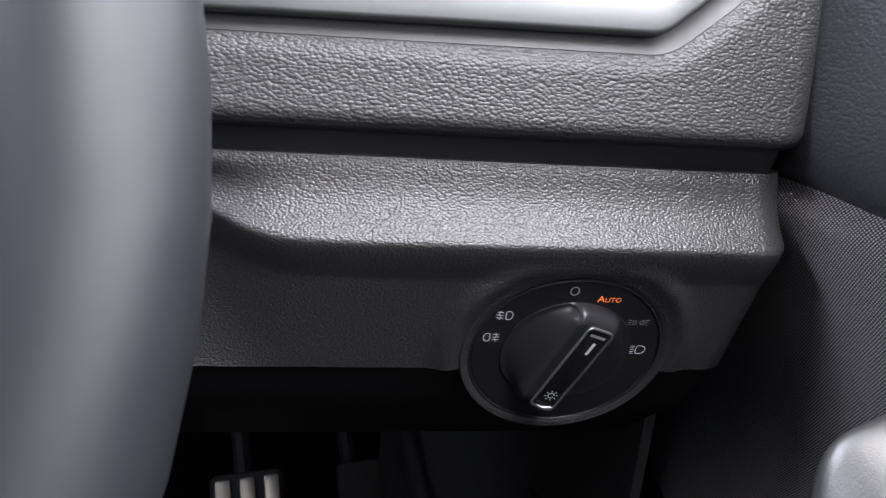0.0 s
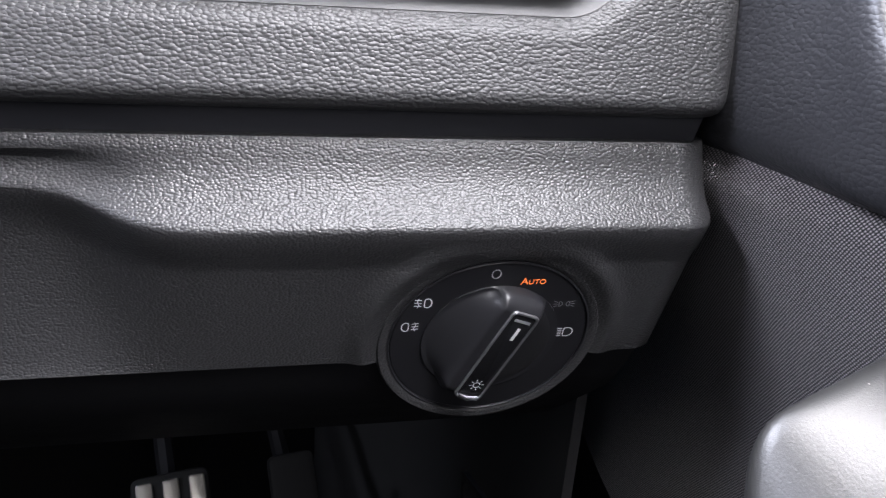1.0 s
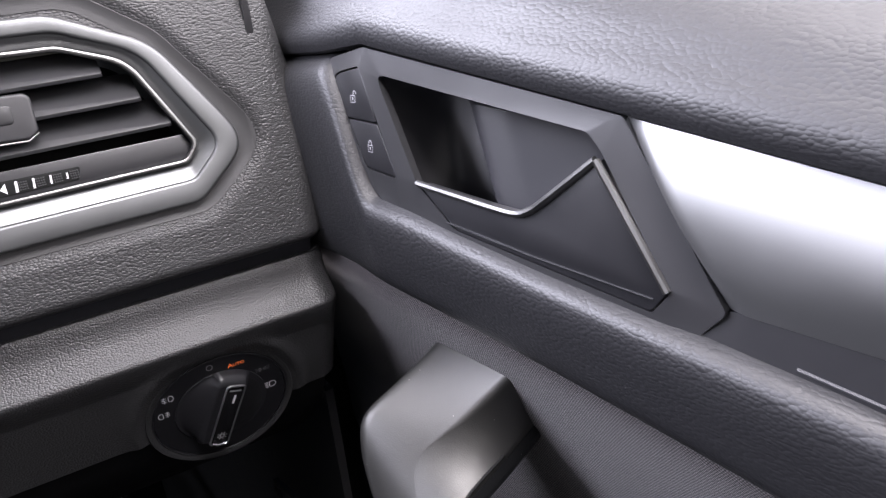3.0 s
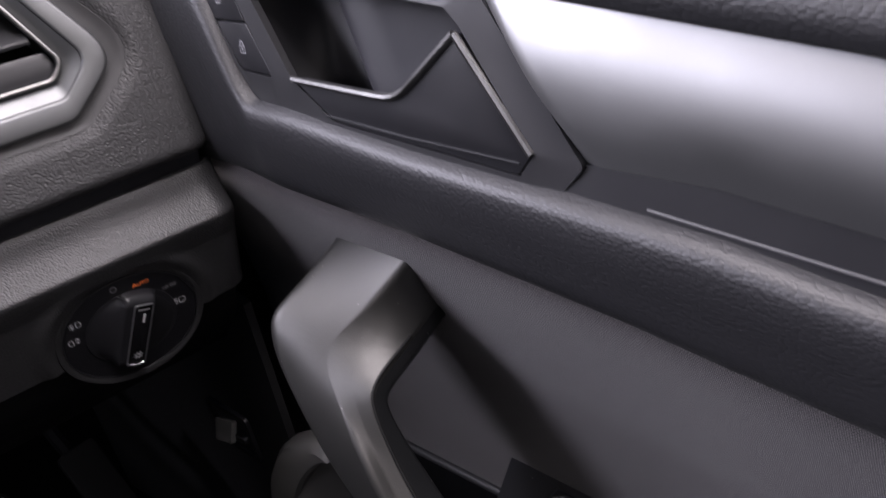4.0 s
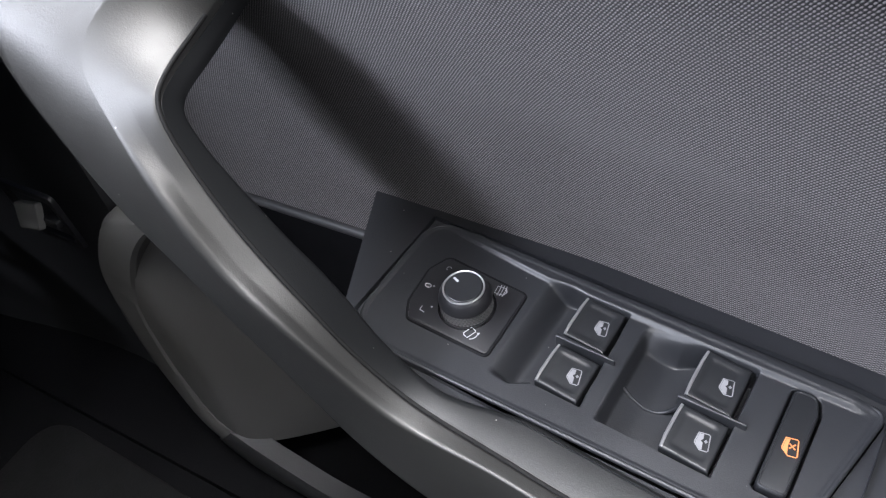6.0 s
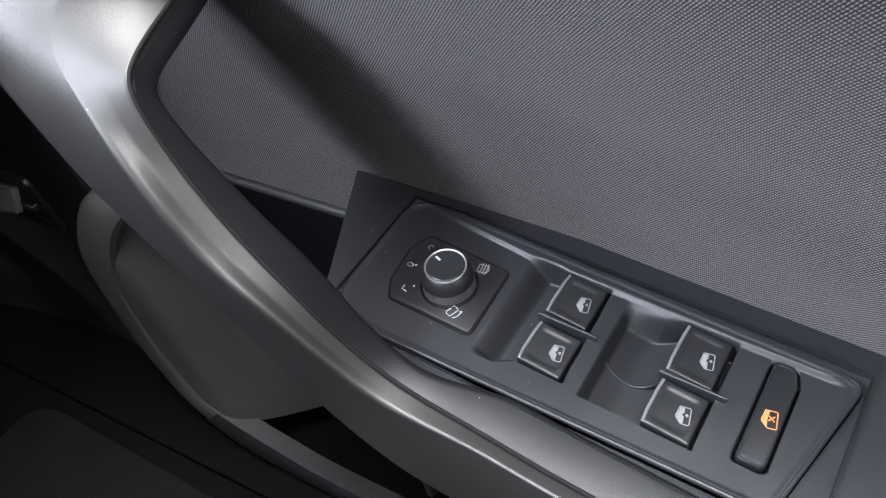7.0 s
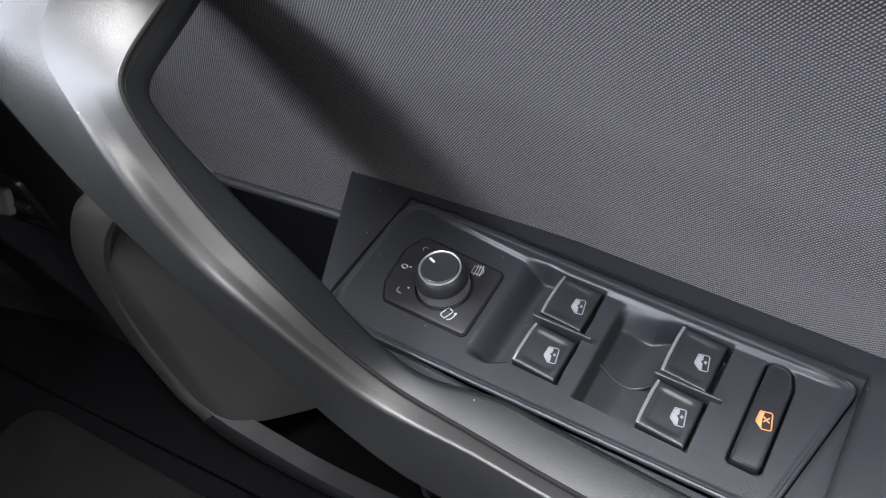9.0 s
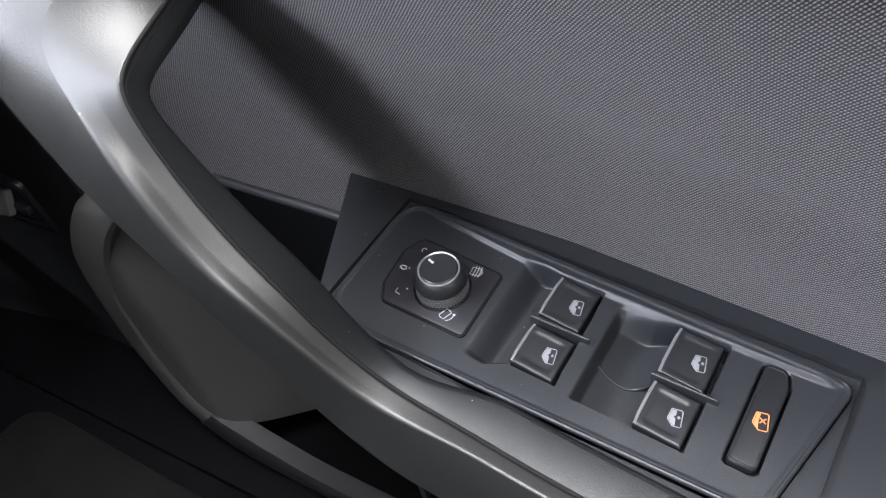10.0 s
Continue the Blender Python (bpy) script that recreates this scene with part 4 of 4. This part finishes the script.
# a door window: pale glass, dark door, arrows
window_icon = [([(-0.0014, 0.0032), (0.0022, 0.0032), (0.0026, 0.0028), (0.0026, -0.0032), (0.0022, -0.0036), (-0.0004, -0.0036), (-0.0024, -0.0012), (-0.0024, -0.0006)], 0.00042, True)]
window_fill = [[(-0.0012, 0.0029), (0.0004, 0.0029), (0.0004, 0.0010), (-0.0004, 0.0002), (0.0004, -0.0006), (0.0004, -0.0033), (-0.0003, -0.0033), (-0.0021, -0.0011), (-0.0021, -0.0006)], [(0.0007, 0.0002), (0.0014, 0.0010), (0.0021, 0.0002), (0.0014, -0.0006)]]
ICON_TURN = Matrix.Rotation(radians(13), 4, "Z")


def window_switch(s0, s1, q0, q1, label):
    cx, cq = (s0 + s1) / 2, (q0 + q1) / 2
    ob = thing("window_switch", ARM @ Matrix.Translation((cx, cq, 0)), label, "switch", "window switches on the armrest")
    hs, hq = (s1 - s0) / 2, (q1 - q0) / 2

    def top(x, y):
        z = lerp([(-1, 0.0016), (-0.5, 0.0012), (0.2, 0.0004), (1, -0.0003)], x / hs)
        e = min(hs - abs(x), hq - abs(y))
        z -= 0.0011 * (1 - math.sqrt(max(0.0, 1 - max(0.0, 1 - e / 0.0011) ** 2)))
        dx, dy = max(0.0, abs(x + 0.0002) - hs + 0.0048), max(0.0, abs(y) - hq + 0.0048)
        z -= 0.0005 * (1 - ease(0.0004, 0.0028, math.hypot(dx, dy)))
        return Vector((x, y, z))

    def dense(h):
        return [-h, -h + 0.0001, -h + 0.0003, -h + 0.0006, -h + 0.001] + steps(-h + 0.0015, h - 0.0015, 26) + [h - 0.001, h - 0.0006, h - 0.0003, h - 0.0001, h]

    cap = part("rocker", sheet(top, dense(hs), dense(hq), 0.010, (0, 0, -1)), BUTTON_BLACK, ob, angle=50)
    part("bright_lip", tube([(-hs + 0.0006, -hq + 0.0005, 0.0010), (-hs + 0.0002, -hq * 0.5, 0.0014), (-hs + 0.0002, hq * 0.5, 0.0014), (-hs + 0.0006, hq - 0.0005, 0.0010)], 0.00075, 8), RING_SILVER, ob, "thin bright front lip")
    symbol("window_symbol", window_icon, window_fill, ICON_DIMMED, cap, Matrix.Translation((hs * 0.32, -hq * 0.02, 0.00028)) @ Matrix.Rotation(radians(4.4), 4, "Y") @ ICON_TURN @ Matrix.Diagonal((1.1, 1.1, 1, 1)))
    return ob


window_switch(0.0710, 0.0905, 0.0060, 0.0293, "small black front passenger window rocker with white symbol")
window_switch(0.0718, 0.0918, -0.0212, 0.0005, "small black driver's window rocker with white symbol")
window_switch(0.1283, 0.1478, 0.0036, 0.0285, "small black rear window rocker with white symbol")
window_switch(0.1290, 0.1488, -0.0228, -0.0005, "small black rear window rocker beside the lockout button")
for s0, s1, q in ((0.0690, 0.0975, 0.0032), (0.1265, 0.1545, 0.0015)):
    part("divider", plate(rounded([(s0, q - 0.0011), (s1, q - 0.0006), (s1, q + 0.0006), (s0, q + 0.0011)], 0.0005, 2), 0.012, 0.0008, seg=3, z0=-0.0088), PANEL_BLACK, arm, "thin blade between two rockers")

lockout = thing("window_lockout_switch", ARM @ Matrix.Translation((0.1705, 0.0045, 0)), "long black rear window lockout button with lit amber symbol", "switch")
LKL = [(p[0] - 0.1705, p[1] - 0.0045) for p in LK_IN]
b = part("button", plate(LKL, 0.0078, 0.0012, seg=3, z0=-0.006), BUTTON_BLACK, lockout)
part("button_rim", tube([(p[0], p[1], 0.0016) for p in grown(LKL, -0.0009)], 0.0005, 8, True), BUTTON_BLACK, b)
symbol("lockout_symbol", window_icon + [([(-0.0002, 0.0012), (0.0018, -0.0008)], 0.0005, False), ([(0.0018, 0.0012), (-0.0002, -0.0008)], 0.0005, False)], [[(-0.0012, 0.0029), (0.0000, 0.0029), (-0.0006, 0.0002), (-0.0006, -0.0033), (-0.0021, -0.0011), (-0.0021, -0.0006)]], AMBER, b, Matrix.Translation((0.0004, -0.003, 0.0022)) @ ICON_TURN @ Matrix.Diagonal((1.12, 1.12, 1, 1)), "lit amber crossed window symbol")

# ---- mirror adjuster ----
mirror = thing("mirror_adjuster", ARM @ Matrix.Translation((0.0256, -0.0040, 0)), "round black mirror adjuster knob on a square base", "switch")
# no real seal: a black bead stands for the shade in the gap
part("base_gap_shade", tube([(p[0], p[1], -0.0002) for p in grown(MB, 0.0005)], 0.0009, 8, True), DARK_TRIM, mirror, "thin black bead drawn as the shaded gap round the base")
mbase = part("base", plate(MB, 0.0008, 0.0004, z0=0.0), SATIN_BLACK, mirror, "flat black base with white marks")
KC = Matrix.Translation((-0.0016, 0.0022, 0.0))


def knob_part(name, bm, mat, label=""):
    bm.transform(KC)
    return part(name, bm, mat, mirror, label)


knob_part("well", turned([(0.0142, 0.0004), (0.0140, 0.0010), (0.0132, 0.0011), (0.0126, 0.0005)], 48), GLOSS_BLACK)
knob_part("skirt", turned([(0.0112, 0.0), (0.0123, 0.0012), (0.0124, 0.0076), (0.0128, 0.0082), (0.0127, 0.0094), (0.0122, 0.0112), (0.0112, 0.0134), (0.0101, 0.0147), (0.0097, 0.0150)], 64), SATIN_BLACK, "knurled black skirt")
bm = bmesh.new()
for row in range(4):
    for k in range(46):
        a = 2 * math.pi * (k + 0.5 * (row % 2)) / 46
        bmesh.ops.create_cube(bm, size=0.0010, matrix=Matrix.Translation((0.01215 * math.cos(a), 0.01215 * math.sin(a), 0.0022 + row * 0.0015)) @ Matrix.Rotation(a, 4, "Z") @ Matrix.Rotation(radians(45), 4, "X"))
knob_part("knurling", bm, KNURL_GLINT)
knob_part("chrome_ring", turned([(0.0099, 0.0142), (0.0100, 0.0153), (0.0097, 0.0157), (0.0092, 0.0155), (0.0091, 0.0148)], 64), RING_SILVER, "thin bright ring round the cap")
cap = knob_part("cap", turned([(0.0088, 0.0130), (0.0089, 0.0154), (0.0084, 0.0158), (0.0070, 0.0156), (0.0040, 0.0155)], 48), BUTTON_BLACK, "black cap with a white mark")
symbol("pointer", [([(-0.0068, 0.0022), (-0.0036, 0.0012)], 0.0011, False)], [], MIRROR_PRINT, cap, KC @ Matrix.Translation((0, 0, 0.0158)))


def on_base(s, q):
    return Matrix.Translation((s - 0.0256, q + 0.0040, 0.0009))


symbol("off_symbol", [(arc(0, 0, 0.0016, 0.0011, 0, 337.5, 15), 0.0004, True)], [arc(0.0028, 0.0010, 0.00045, 0.00045, 0, 330, 8)], MIRROR_PRINT, mbase, on_base(0.0003, -0.0006))
symbol("left_symbol", [([(-0.0012, 0.0014), (-0.0010, -0.0010), (0.0018, -0.0014)], 0.00045, False)], [arc(0.0032, 0.0030, 0.0005, 0.0005, 0, 330, 8)], MIRROR_PRINT, mbase, on_base(0.0062, -0.0135))
symbol("fold_symbol_front", [(arc(0, 0, 0.0012, 0.0012, 30, 260, 10), 0.0004, False)], [], MIRROR_PRINT, mbase, on_base(0.0035, 0.0130))
rect = [(-0.0022, -0.0017), (0.0014, -0.0017), (0.0022, 0.0), (0.0014, 0.0017), (-0.0022, 0.0017)]
symbol("mirror_heat_symbol", [(rect, 0.00032, True)] + [([(x, -0.0024), (x + 0.0002, 0.0), (x, 0.0027)], 0.00028, False) for x in (-0.0010, 0.0001, 0.0012)], [], MIRROR_PRINT, mbase, on_base(0.0337, 0.0135) @ Matrix.Rotation(radians(8), 4, "Z") @ Matrix.Diagonal((1.25, 1.25, 1, 1)))
symbol("mirror_fold_symbol", [([(-0.0020, -0.0016), (-0.0014, -0.0022), (0.0006, -0.0022), (0.0010, 0.0018), (0.0004, 0.0022), (-0.0016, 0.0022)], 0.0004, True), (arc(0.0006, 0.0002, 0.0022, 0.0026, -60, 40, 8), 0.0004, False)], [[(0.0016, 0.0018), (0.0030, 0.0016), (0.0026, 0.0028)]], MIRROR_PRINT, mbase, on_base(0.0340, -0.0142) @ Matrix.Rotation(radians(-15), 4, "Z") @ Matrix.Diagonal((1.2, 1.2, 1, 1)))

# ---- door pull handle ----
pull = thing("door_pull_handle", pose(0, 0, 0), "grey lacquered door pull handle with a black grip insert", "door pull")
# rails along the handle from its root in the cloth to the armrest: groove edge, ridge, inner side
GROOVE = [(0.286, 0.080, 0.853), (0.266, 0.081, 0.848), (0.232, 0.076, 0.842), (0.204, 0.0745, 0.836), (0.192, 0.0715, 0.8270), (0.187, 0.0584, 0.7990), (0.183, 0.0412, 0.7750), (0.180, 0.0200, 0.7512), (0.180, 0.0068, 0.7290), (0.180, -0.0185, 0.7040), (0.176, -0.0603, 0.6985), (0.170, -0.1054, 0.6970), (0.150, -0.29, 0.6965)]
RIDGE = [(0.271, 0.0630, 0.9040), (0.243, 0.0790, 0.8815), (0.2195, 0.0925, 0.8630), (0.1975, 0.1055, 0.8465), (0.1850, 0.0890, 0.8275), (0.173, 0.0640, 0.8035), (0.169, 0.0478, 0.7770), (0.167, 0.0260, 0.7590), (0.168, 0.0090, 0.7360), (0.1697, -0.0145, 0.7060), (0.1690, -0.0575, 0.7010), (0.1640, -0.1020, 0.6990), (0.144, -0.287, 0.6985)]
INNER = [(0.271, 0.1420, 0.8955), (0.2436, 0.1384, 0.8845), (0.2145, 0.1395, 0.8755), (0.1900, 0.1415, 0.8650), (0.1820, 0.1365, 0.8380), (0.174, 0.104, 0.789), (0.170, 0.078, 0.764), (0.167, 0.057, 0.740), (0.166, 0.036, 0.711), (0.165, 0.0140, 0.676), (0.160, -0.021, 0.661), (0.156, -0.0650, 0.660), (0.135, -0.26, 0.660)]


def eased(pts, n):
    """Evens out a rail, its ends held."""
    for _ in range(n):
        pts = [pts[0]] + [pts[i] * 0.5 + (pts[i - 1] + pts[i + 1]) * 0.25 for i in range(1, len(pts) - 1)] + [pts[-1]]
    return pts


rail_g, rail_r, rail_s = eased(curve(GROOVE, 6), 6), eased(curve(RIDGE, 6), 5), eased(curve(INNER, 6), 5)
shell, insert = [], []
for i, (g, r_, s_) in enumerate(zip(rail_g, rail_r, rail_s)):
    k = min(1.0, max(0.0, (0.215 - g.x) / 0.03))
    low = min(1.0, max(0.0, (0.745 - g.z) / 0.04))
    out = Vector(((lerp([(0.760, 0.0185), (0.800, 0.0150), (0.830, 0.0120)], g.z) - 0.0045 * low + 0.009 * ease(0.02, 0.07, -g.y)) * k, 0, (-0.006 + 0.0055 * low) * k)) + Vector((0.002, -0.002, -0.008)) * (1 - k)
    b_ = s_ + Vector((0.022, 0.004, -0.006)) * k + Vector((0.004, 0.0, -0.022)) * (1 - k)
    kk = g + out
    deep = lerp([(0.760, 0.016), (0.820, 0.005)], g.z)
    way = (rail_g[min(i + 1, len(rail_g) - 1)] - rail_g[max(i - 1, 0)]).normalized()
    nrm = (r_ - g).cross(way).normalized()
    if nrm.dot((g + r_) / 2 - (g + r_ + s_ + b_) / 4) < 0:
        nrm = -nrm
    dip = g.lerp(r_, 0.48) - nrm * 0.0012 * ease(0.835, 0.800, g.z) * (1 - low)
    ring = rounded([g, dip, r_, s_, b_, kk + Vector((0, 0, -0.75 * deep)), g + Vector((0.006 * k, 0, -0.008))], [0.0022, 0.0080, 0.0060, 0.008, 0.006, 0.004, 0.001], 5)
    shell.append(ring)
    ga, gb = g + (kk - g) * 0.07 + Vector((0, 0, -0.0014)), kk
    dn = Vector((0, 0, -deep))
    insert.append(rounded([ga, gb, gb + dn, ga + dn], [0.001, 0.004, 0.002, 0.001], 3))
part("shell", loft(shell), HANDLE_GREY, pull, "grey satin lacquered shell")
# a black bead laid on the joint paints the groove's shade
part("groove_shade", tube([g + Vector((0.0010, 0, 0.0004)) for g in rail_g[12:]], 0.0009, 8), RUBBER, pull, "thin black bead drawn as the shaded groove beside the insert")
part("grip_insert", loft(insert), INSERT_BLACK, pull, "black plastic grip insert")

# ---- lower door ----
part("cloth_lip", tube([(cloth_x(y, 0.650) - 0.001, y, 0.650) for y in steps(-0.5, 0.31, 24)], 0.0036, 10), DOOR_PLASTIC, door, "black lip under the cloth")
# blacker than the other door plastic: the pocket's inner shade is in its colour
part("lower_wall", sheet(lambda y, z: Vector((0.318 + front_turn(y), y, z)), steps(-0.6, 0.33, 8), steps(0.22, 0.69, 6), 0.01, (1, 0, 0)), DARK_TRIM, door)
LIP = [(0.195, 0.655), (0.215, 0.666), (0.232, 0.668), (0.300, 0.630), (0.338, 0.585), (0.360, 0.540), (0.373, 0.460), (0.374, 0.380), (0.355, 0.290), (0.300, 0.235), (0.143, 0.225), (-0.1, 0.222), (-0.5, 0.222)]
ARC = [(0.195, 0.640), (0.205, 0.648), (0.222, 0.648), (0.243, 0.640), (0.285, 0.592), (0.322, 0.520), (0.331, 0.460), (0.331, 0.400), (0.319, 0.335), (0.233, 0.293), (0.143, 0.275), (-0.1, 0.270), (-0.5, 0.270)]
la, lb = curve([(0, y, z) for y, z in LIP], 5), curve([(0, y, z) for y, z in ARC], 5)
rings = []
for o, i in zip(la, lb):
    xo = 0.267 - 0.03 * max(0.0, 0.67 - o.z) + (0.050 * (1 - ease(0.18, 0.26, o.y)) if o.z > 0.5 else 0.0)
    oo, ii = Vector((xo, o.y, o.z)), Vector((xo, i.y, i.z))
    rings.append([oo, oo + Vector((-0.010, 0, 0)), oo.lerp(ii, 0.12) + Vector((-0.018, 0, 0)), oo.lerp(ii, 0.45) + Vector((-0.0225, 0, 0)), oo.lerp(ii, 0.92) + Vector((-0.0215, 0, 0)), ii + Vector((-0.0185, 0, 0)), ii])
# one rim in two tones: lit front painted lighter, lower run left black
part("pocket_frame", loft(rings[:42]), POCKET_LIT, door, "moulded rim round the speaker panel, lightened where light falls")
part("pocket_rail", loft([[p + Vector((-0.0015, 0, 0)) for p in r] for r in rings[41:]]), DOOR_PLASTIC, door, "black rail along the door pocket")


def pocket_back(y, s):
    zt, zb = lerp([(-0.5, 0.62), (0.15, 0.652), (0.20, 0.652), (0.240, 0.648), (0.285, 0.604), (0.322, 0.53), (0.338, 0.46)], y), lerp([(-0.5, 0.26), (-0.1, 0.26), (0.143, 0.265), (0.233, 0.283), (0.319, 0.325), (0.331, 0.39), (0.338, 0.44)], y)
    depth = 0.2475 - 0.03 * max(0.0, 0.67 - (zt + (zb - zt) * s)) + 0.095 * ease(0.0, 1.0, (0.305 - y) / 0.12)
    return Vector((depth, y, zt + (zb - zt) * s))


part("pocket_panel", sheet(pocket_back, steps(-0.5, 0.1, 10) + steps(0.12, 0.338, 24), steps(0, 1, 12), 0.005, (1, 0, 0)), POCKET_LIT, door, "grained speaker panel in the lower door, lightened for the light on it")
part("pocket_divider", plate(rounded([(0, 0), (0.06, 0), (0.05, 0.14), (0, 0.14)], 0.004, 3), 0.006, 0.002, m=pose(0.255, 0.075, 0.30) @ pose(0, 0, 0, 90, 0, 0)), DOOR_PLASTIC, door)

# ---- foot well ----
# unseen block, added to keep side-window light out of the foot well
slab("wall_foot_well_block", -0.42, -0.24, -0.7, 0.95, 0.2, 0.80, DARK_TRIM, "unseen black wall added to keep light out of the foot well", "console")
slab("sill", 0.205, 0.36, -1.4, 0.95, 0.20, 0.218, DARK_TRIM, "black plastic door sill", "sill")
kick = thing("kick_panel", pose(0.262, 0.40, 0.5), "black moulded side trim of the foot well", "trim panel", kind="structure")
part("panel", sheet(lambda y, z: Vector((0.02 + 0.02 * math.sin(y * 9) + 0.02 * (z + 0.1), y, z)), steps(-0.06, 0.5, 10), steps(-0.28, 0.25, 8), 0.008, (1, 0, 0)), DOOR_PLASTIC, kick)
rel = thing("bonnet_release", pose(0.256, 0.401, 0.595, 0, 0, 0), "small grey bonnet release lever in its dark recess", "lever")
part("recess", plate(rounded([(-0.035, -0.03), (0.035, -0.03), (0.035, 0.03), (-0.035, 0.03)], 0.006, 3), 0.004, 0.001, [rounded([(-0.028, -0.022), (0.028, -0.022), (0.028, 0.022), (-0.028, 0.022)], 0.004, 3)], m=pose(0, 0, 0, 0, -90, 0) @ pose(0, 0, 0, 0, 0, 90)), SMOOTH_BLACK, rel)
part("lever", plate(rounded([(-0.015, -0.011), (0.015, -0.011), (0.013, 0.012), (-0.013, 0.012)], 0.003, 3), 0.006, 0.002, m=pose(-0.006, 0.004, 0.002, 0, -62, 0) @ pose(0, 0, 0, 0, 0, 100)), LEVER_GREY, rel, "grey lever plate")
part("hook", plate(rounded([(-0.004, -0.009), (0.004, -0.009), (0.004, 0.009), (-0.004, 0.009)], 0.002, 3), 0.010, 0.002, m=pose(0.002, -0.016, -0.003, 0, -80, 0)), SMOOTH_BLACK, rel)


def pedal(name, x, y, z, w, h, ribs, label):
    ob = thing(name, pose(x, y, z, -35, 0, 0), label, "pedal")
    part("pad", plate(rounded([(-w / 2, -h / 2), (w / 2, -h / 2), (w / 2, h / 2), (-w / 2, h / 2)], 0.008, 3), 0.012, 0.003, m=pose(0, 0, 0, 90, 0, 0)), RUBBER, ob, "black rubber pad")
    for k in range(ribs):
        xx = (k - (ribs - 1) / 2) * w / ribs
        part("rib", plate(rounded([(xx - w / ribs * 0.32, -h * 0.45), (xx + w / ribs * 0.32, -h * 0.45), (xx + w / ribs * 0.32, h * 0.45), (xx - w / ribs * 0.32, h * 0.45)], 0.003, 3), 0.004, 0.0018, m=pose(0, -0.011, 0, 90, 0, 0)), STEEL, ob, "bright steel rib")
    inv = pose(x, y, z, -35, 0, 0).inverted()
    part("arm", tube([inv @ Vector(q) for q in ((x, y + 0.01, z), (x, y + 0.10, z + 0.05), (x, y + 0.22, z + 0.16), (x, 0.985, z + 0.20))], 0.009, 8), DARK_TRIM, ob)
    return ob


pedal("brake_pedal", 0.050, 0.585, 0.506, 0.066, 0.10, 3, "brake pedal with bright steel ribs on black rubber")
pedal("accelerator_pedal", 0.165, 0.60, 0.46, 0.045, 0.15, 0, "black accelerator pedal in the dark foot well")
part_mat = thing("floor_mat", pose(0, 0, 0.2), "dark grey carpet floor mat", "mat")
MAT = rounded([(-0.35, -0.25), (0.165, -0.25), (0.187, 0.62), (-0.35, 0.62)], [0.03, 0.03, 0.05, 0.03], 6)
part("carpet_top", plate(MAT, 0.012, 0.004, z0=0.002), MAT_GREY, part_mat)

# ---- key ring ----
keys = thing("key_ring", pose(-0.009, 0.166, 0.883), "bent steel wire loop with a white tag", "key ring")
part("wire", tube(curve([(-0.0060, 0.0, 0.0), (-0.002, 0.0003, 0.0006), (0.0010, 0.0, -0.0005), (0.0022, -0.003, -0.0055), (0.0008, -0.006, -0.010), (-0.0018, -0.0078, -0.0130)], 4), 0.0004, 8), BRIGHT, keys, "thin bright wire loop")
part("tag", plate(rounded([(-0.004, -0.012), (0.003, -0.012), (0.0025, -0.002), (0.0005, 0.0), (-0.002, 0.0)], 0.001, 3), 0.0006, 0.0002, m=pose(-0.0005, -0.0078, -0.0128, 65, 0, 8)), TAG_WHITE, keys, "white plastic tag")

# ---- steering wheel ----
wheel = thing("steering_wheel", pose(-0.1938, 0.1190, 0.9645, -24, 0, 0), "dark grey leather steering wheel", "steering wheel")
part("rim", tube([(0.187 * math.cos(a), 0, 0.187 * math.sin(a)) for a in [2 * math.pi * k / 64 for k in range(64)]], 0.0168, 20, True), LEATHER, wheel, "smooth dark grey leather rim")
part("hub", turned([(0.055, -0.02), (0.07, 0.0), (0.07, 0.03), (0.05, 0.05)], 32), SMOOTH_BLACK, wheel).data.transform(Matrix.Rotation(radians(90), 4, "X"))
for a0 in (15, 165, 270):
    c, s_ = math.cos(radians(a0)), math.sin(radians(a0))
    part("spoke", tube([(0.05 * c, 0.012, 0.05 * s_), (0.12 * c, 0.008, 0.12 * s_), (0.182 * c, 0.002, 0.182 * s_)], [0.02, 0.014, 0.010], 10, False), SMOOTH_BLACK, wheel)
part("column", tube([(0, 0.03, 0), (0, 0.30, -0.02)], 0.045, 20), SMOOTH_BLACK, wheel)
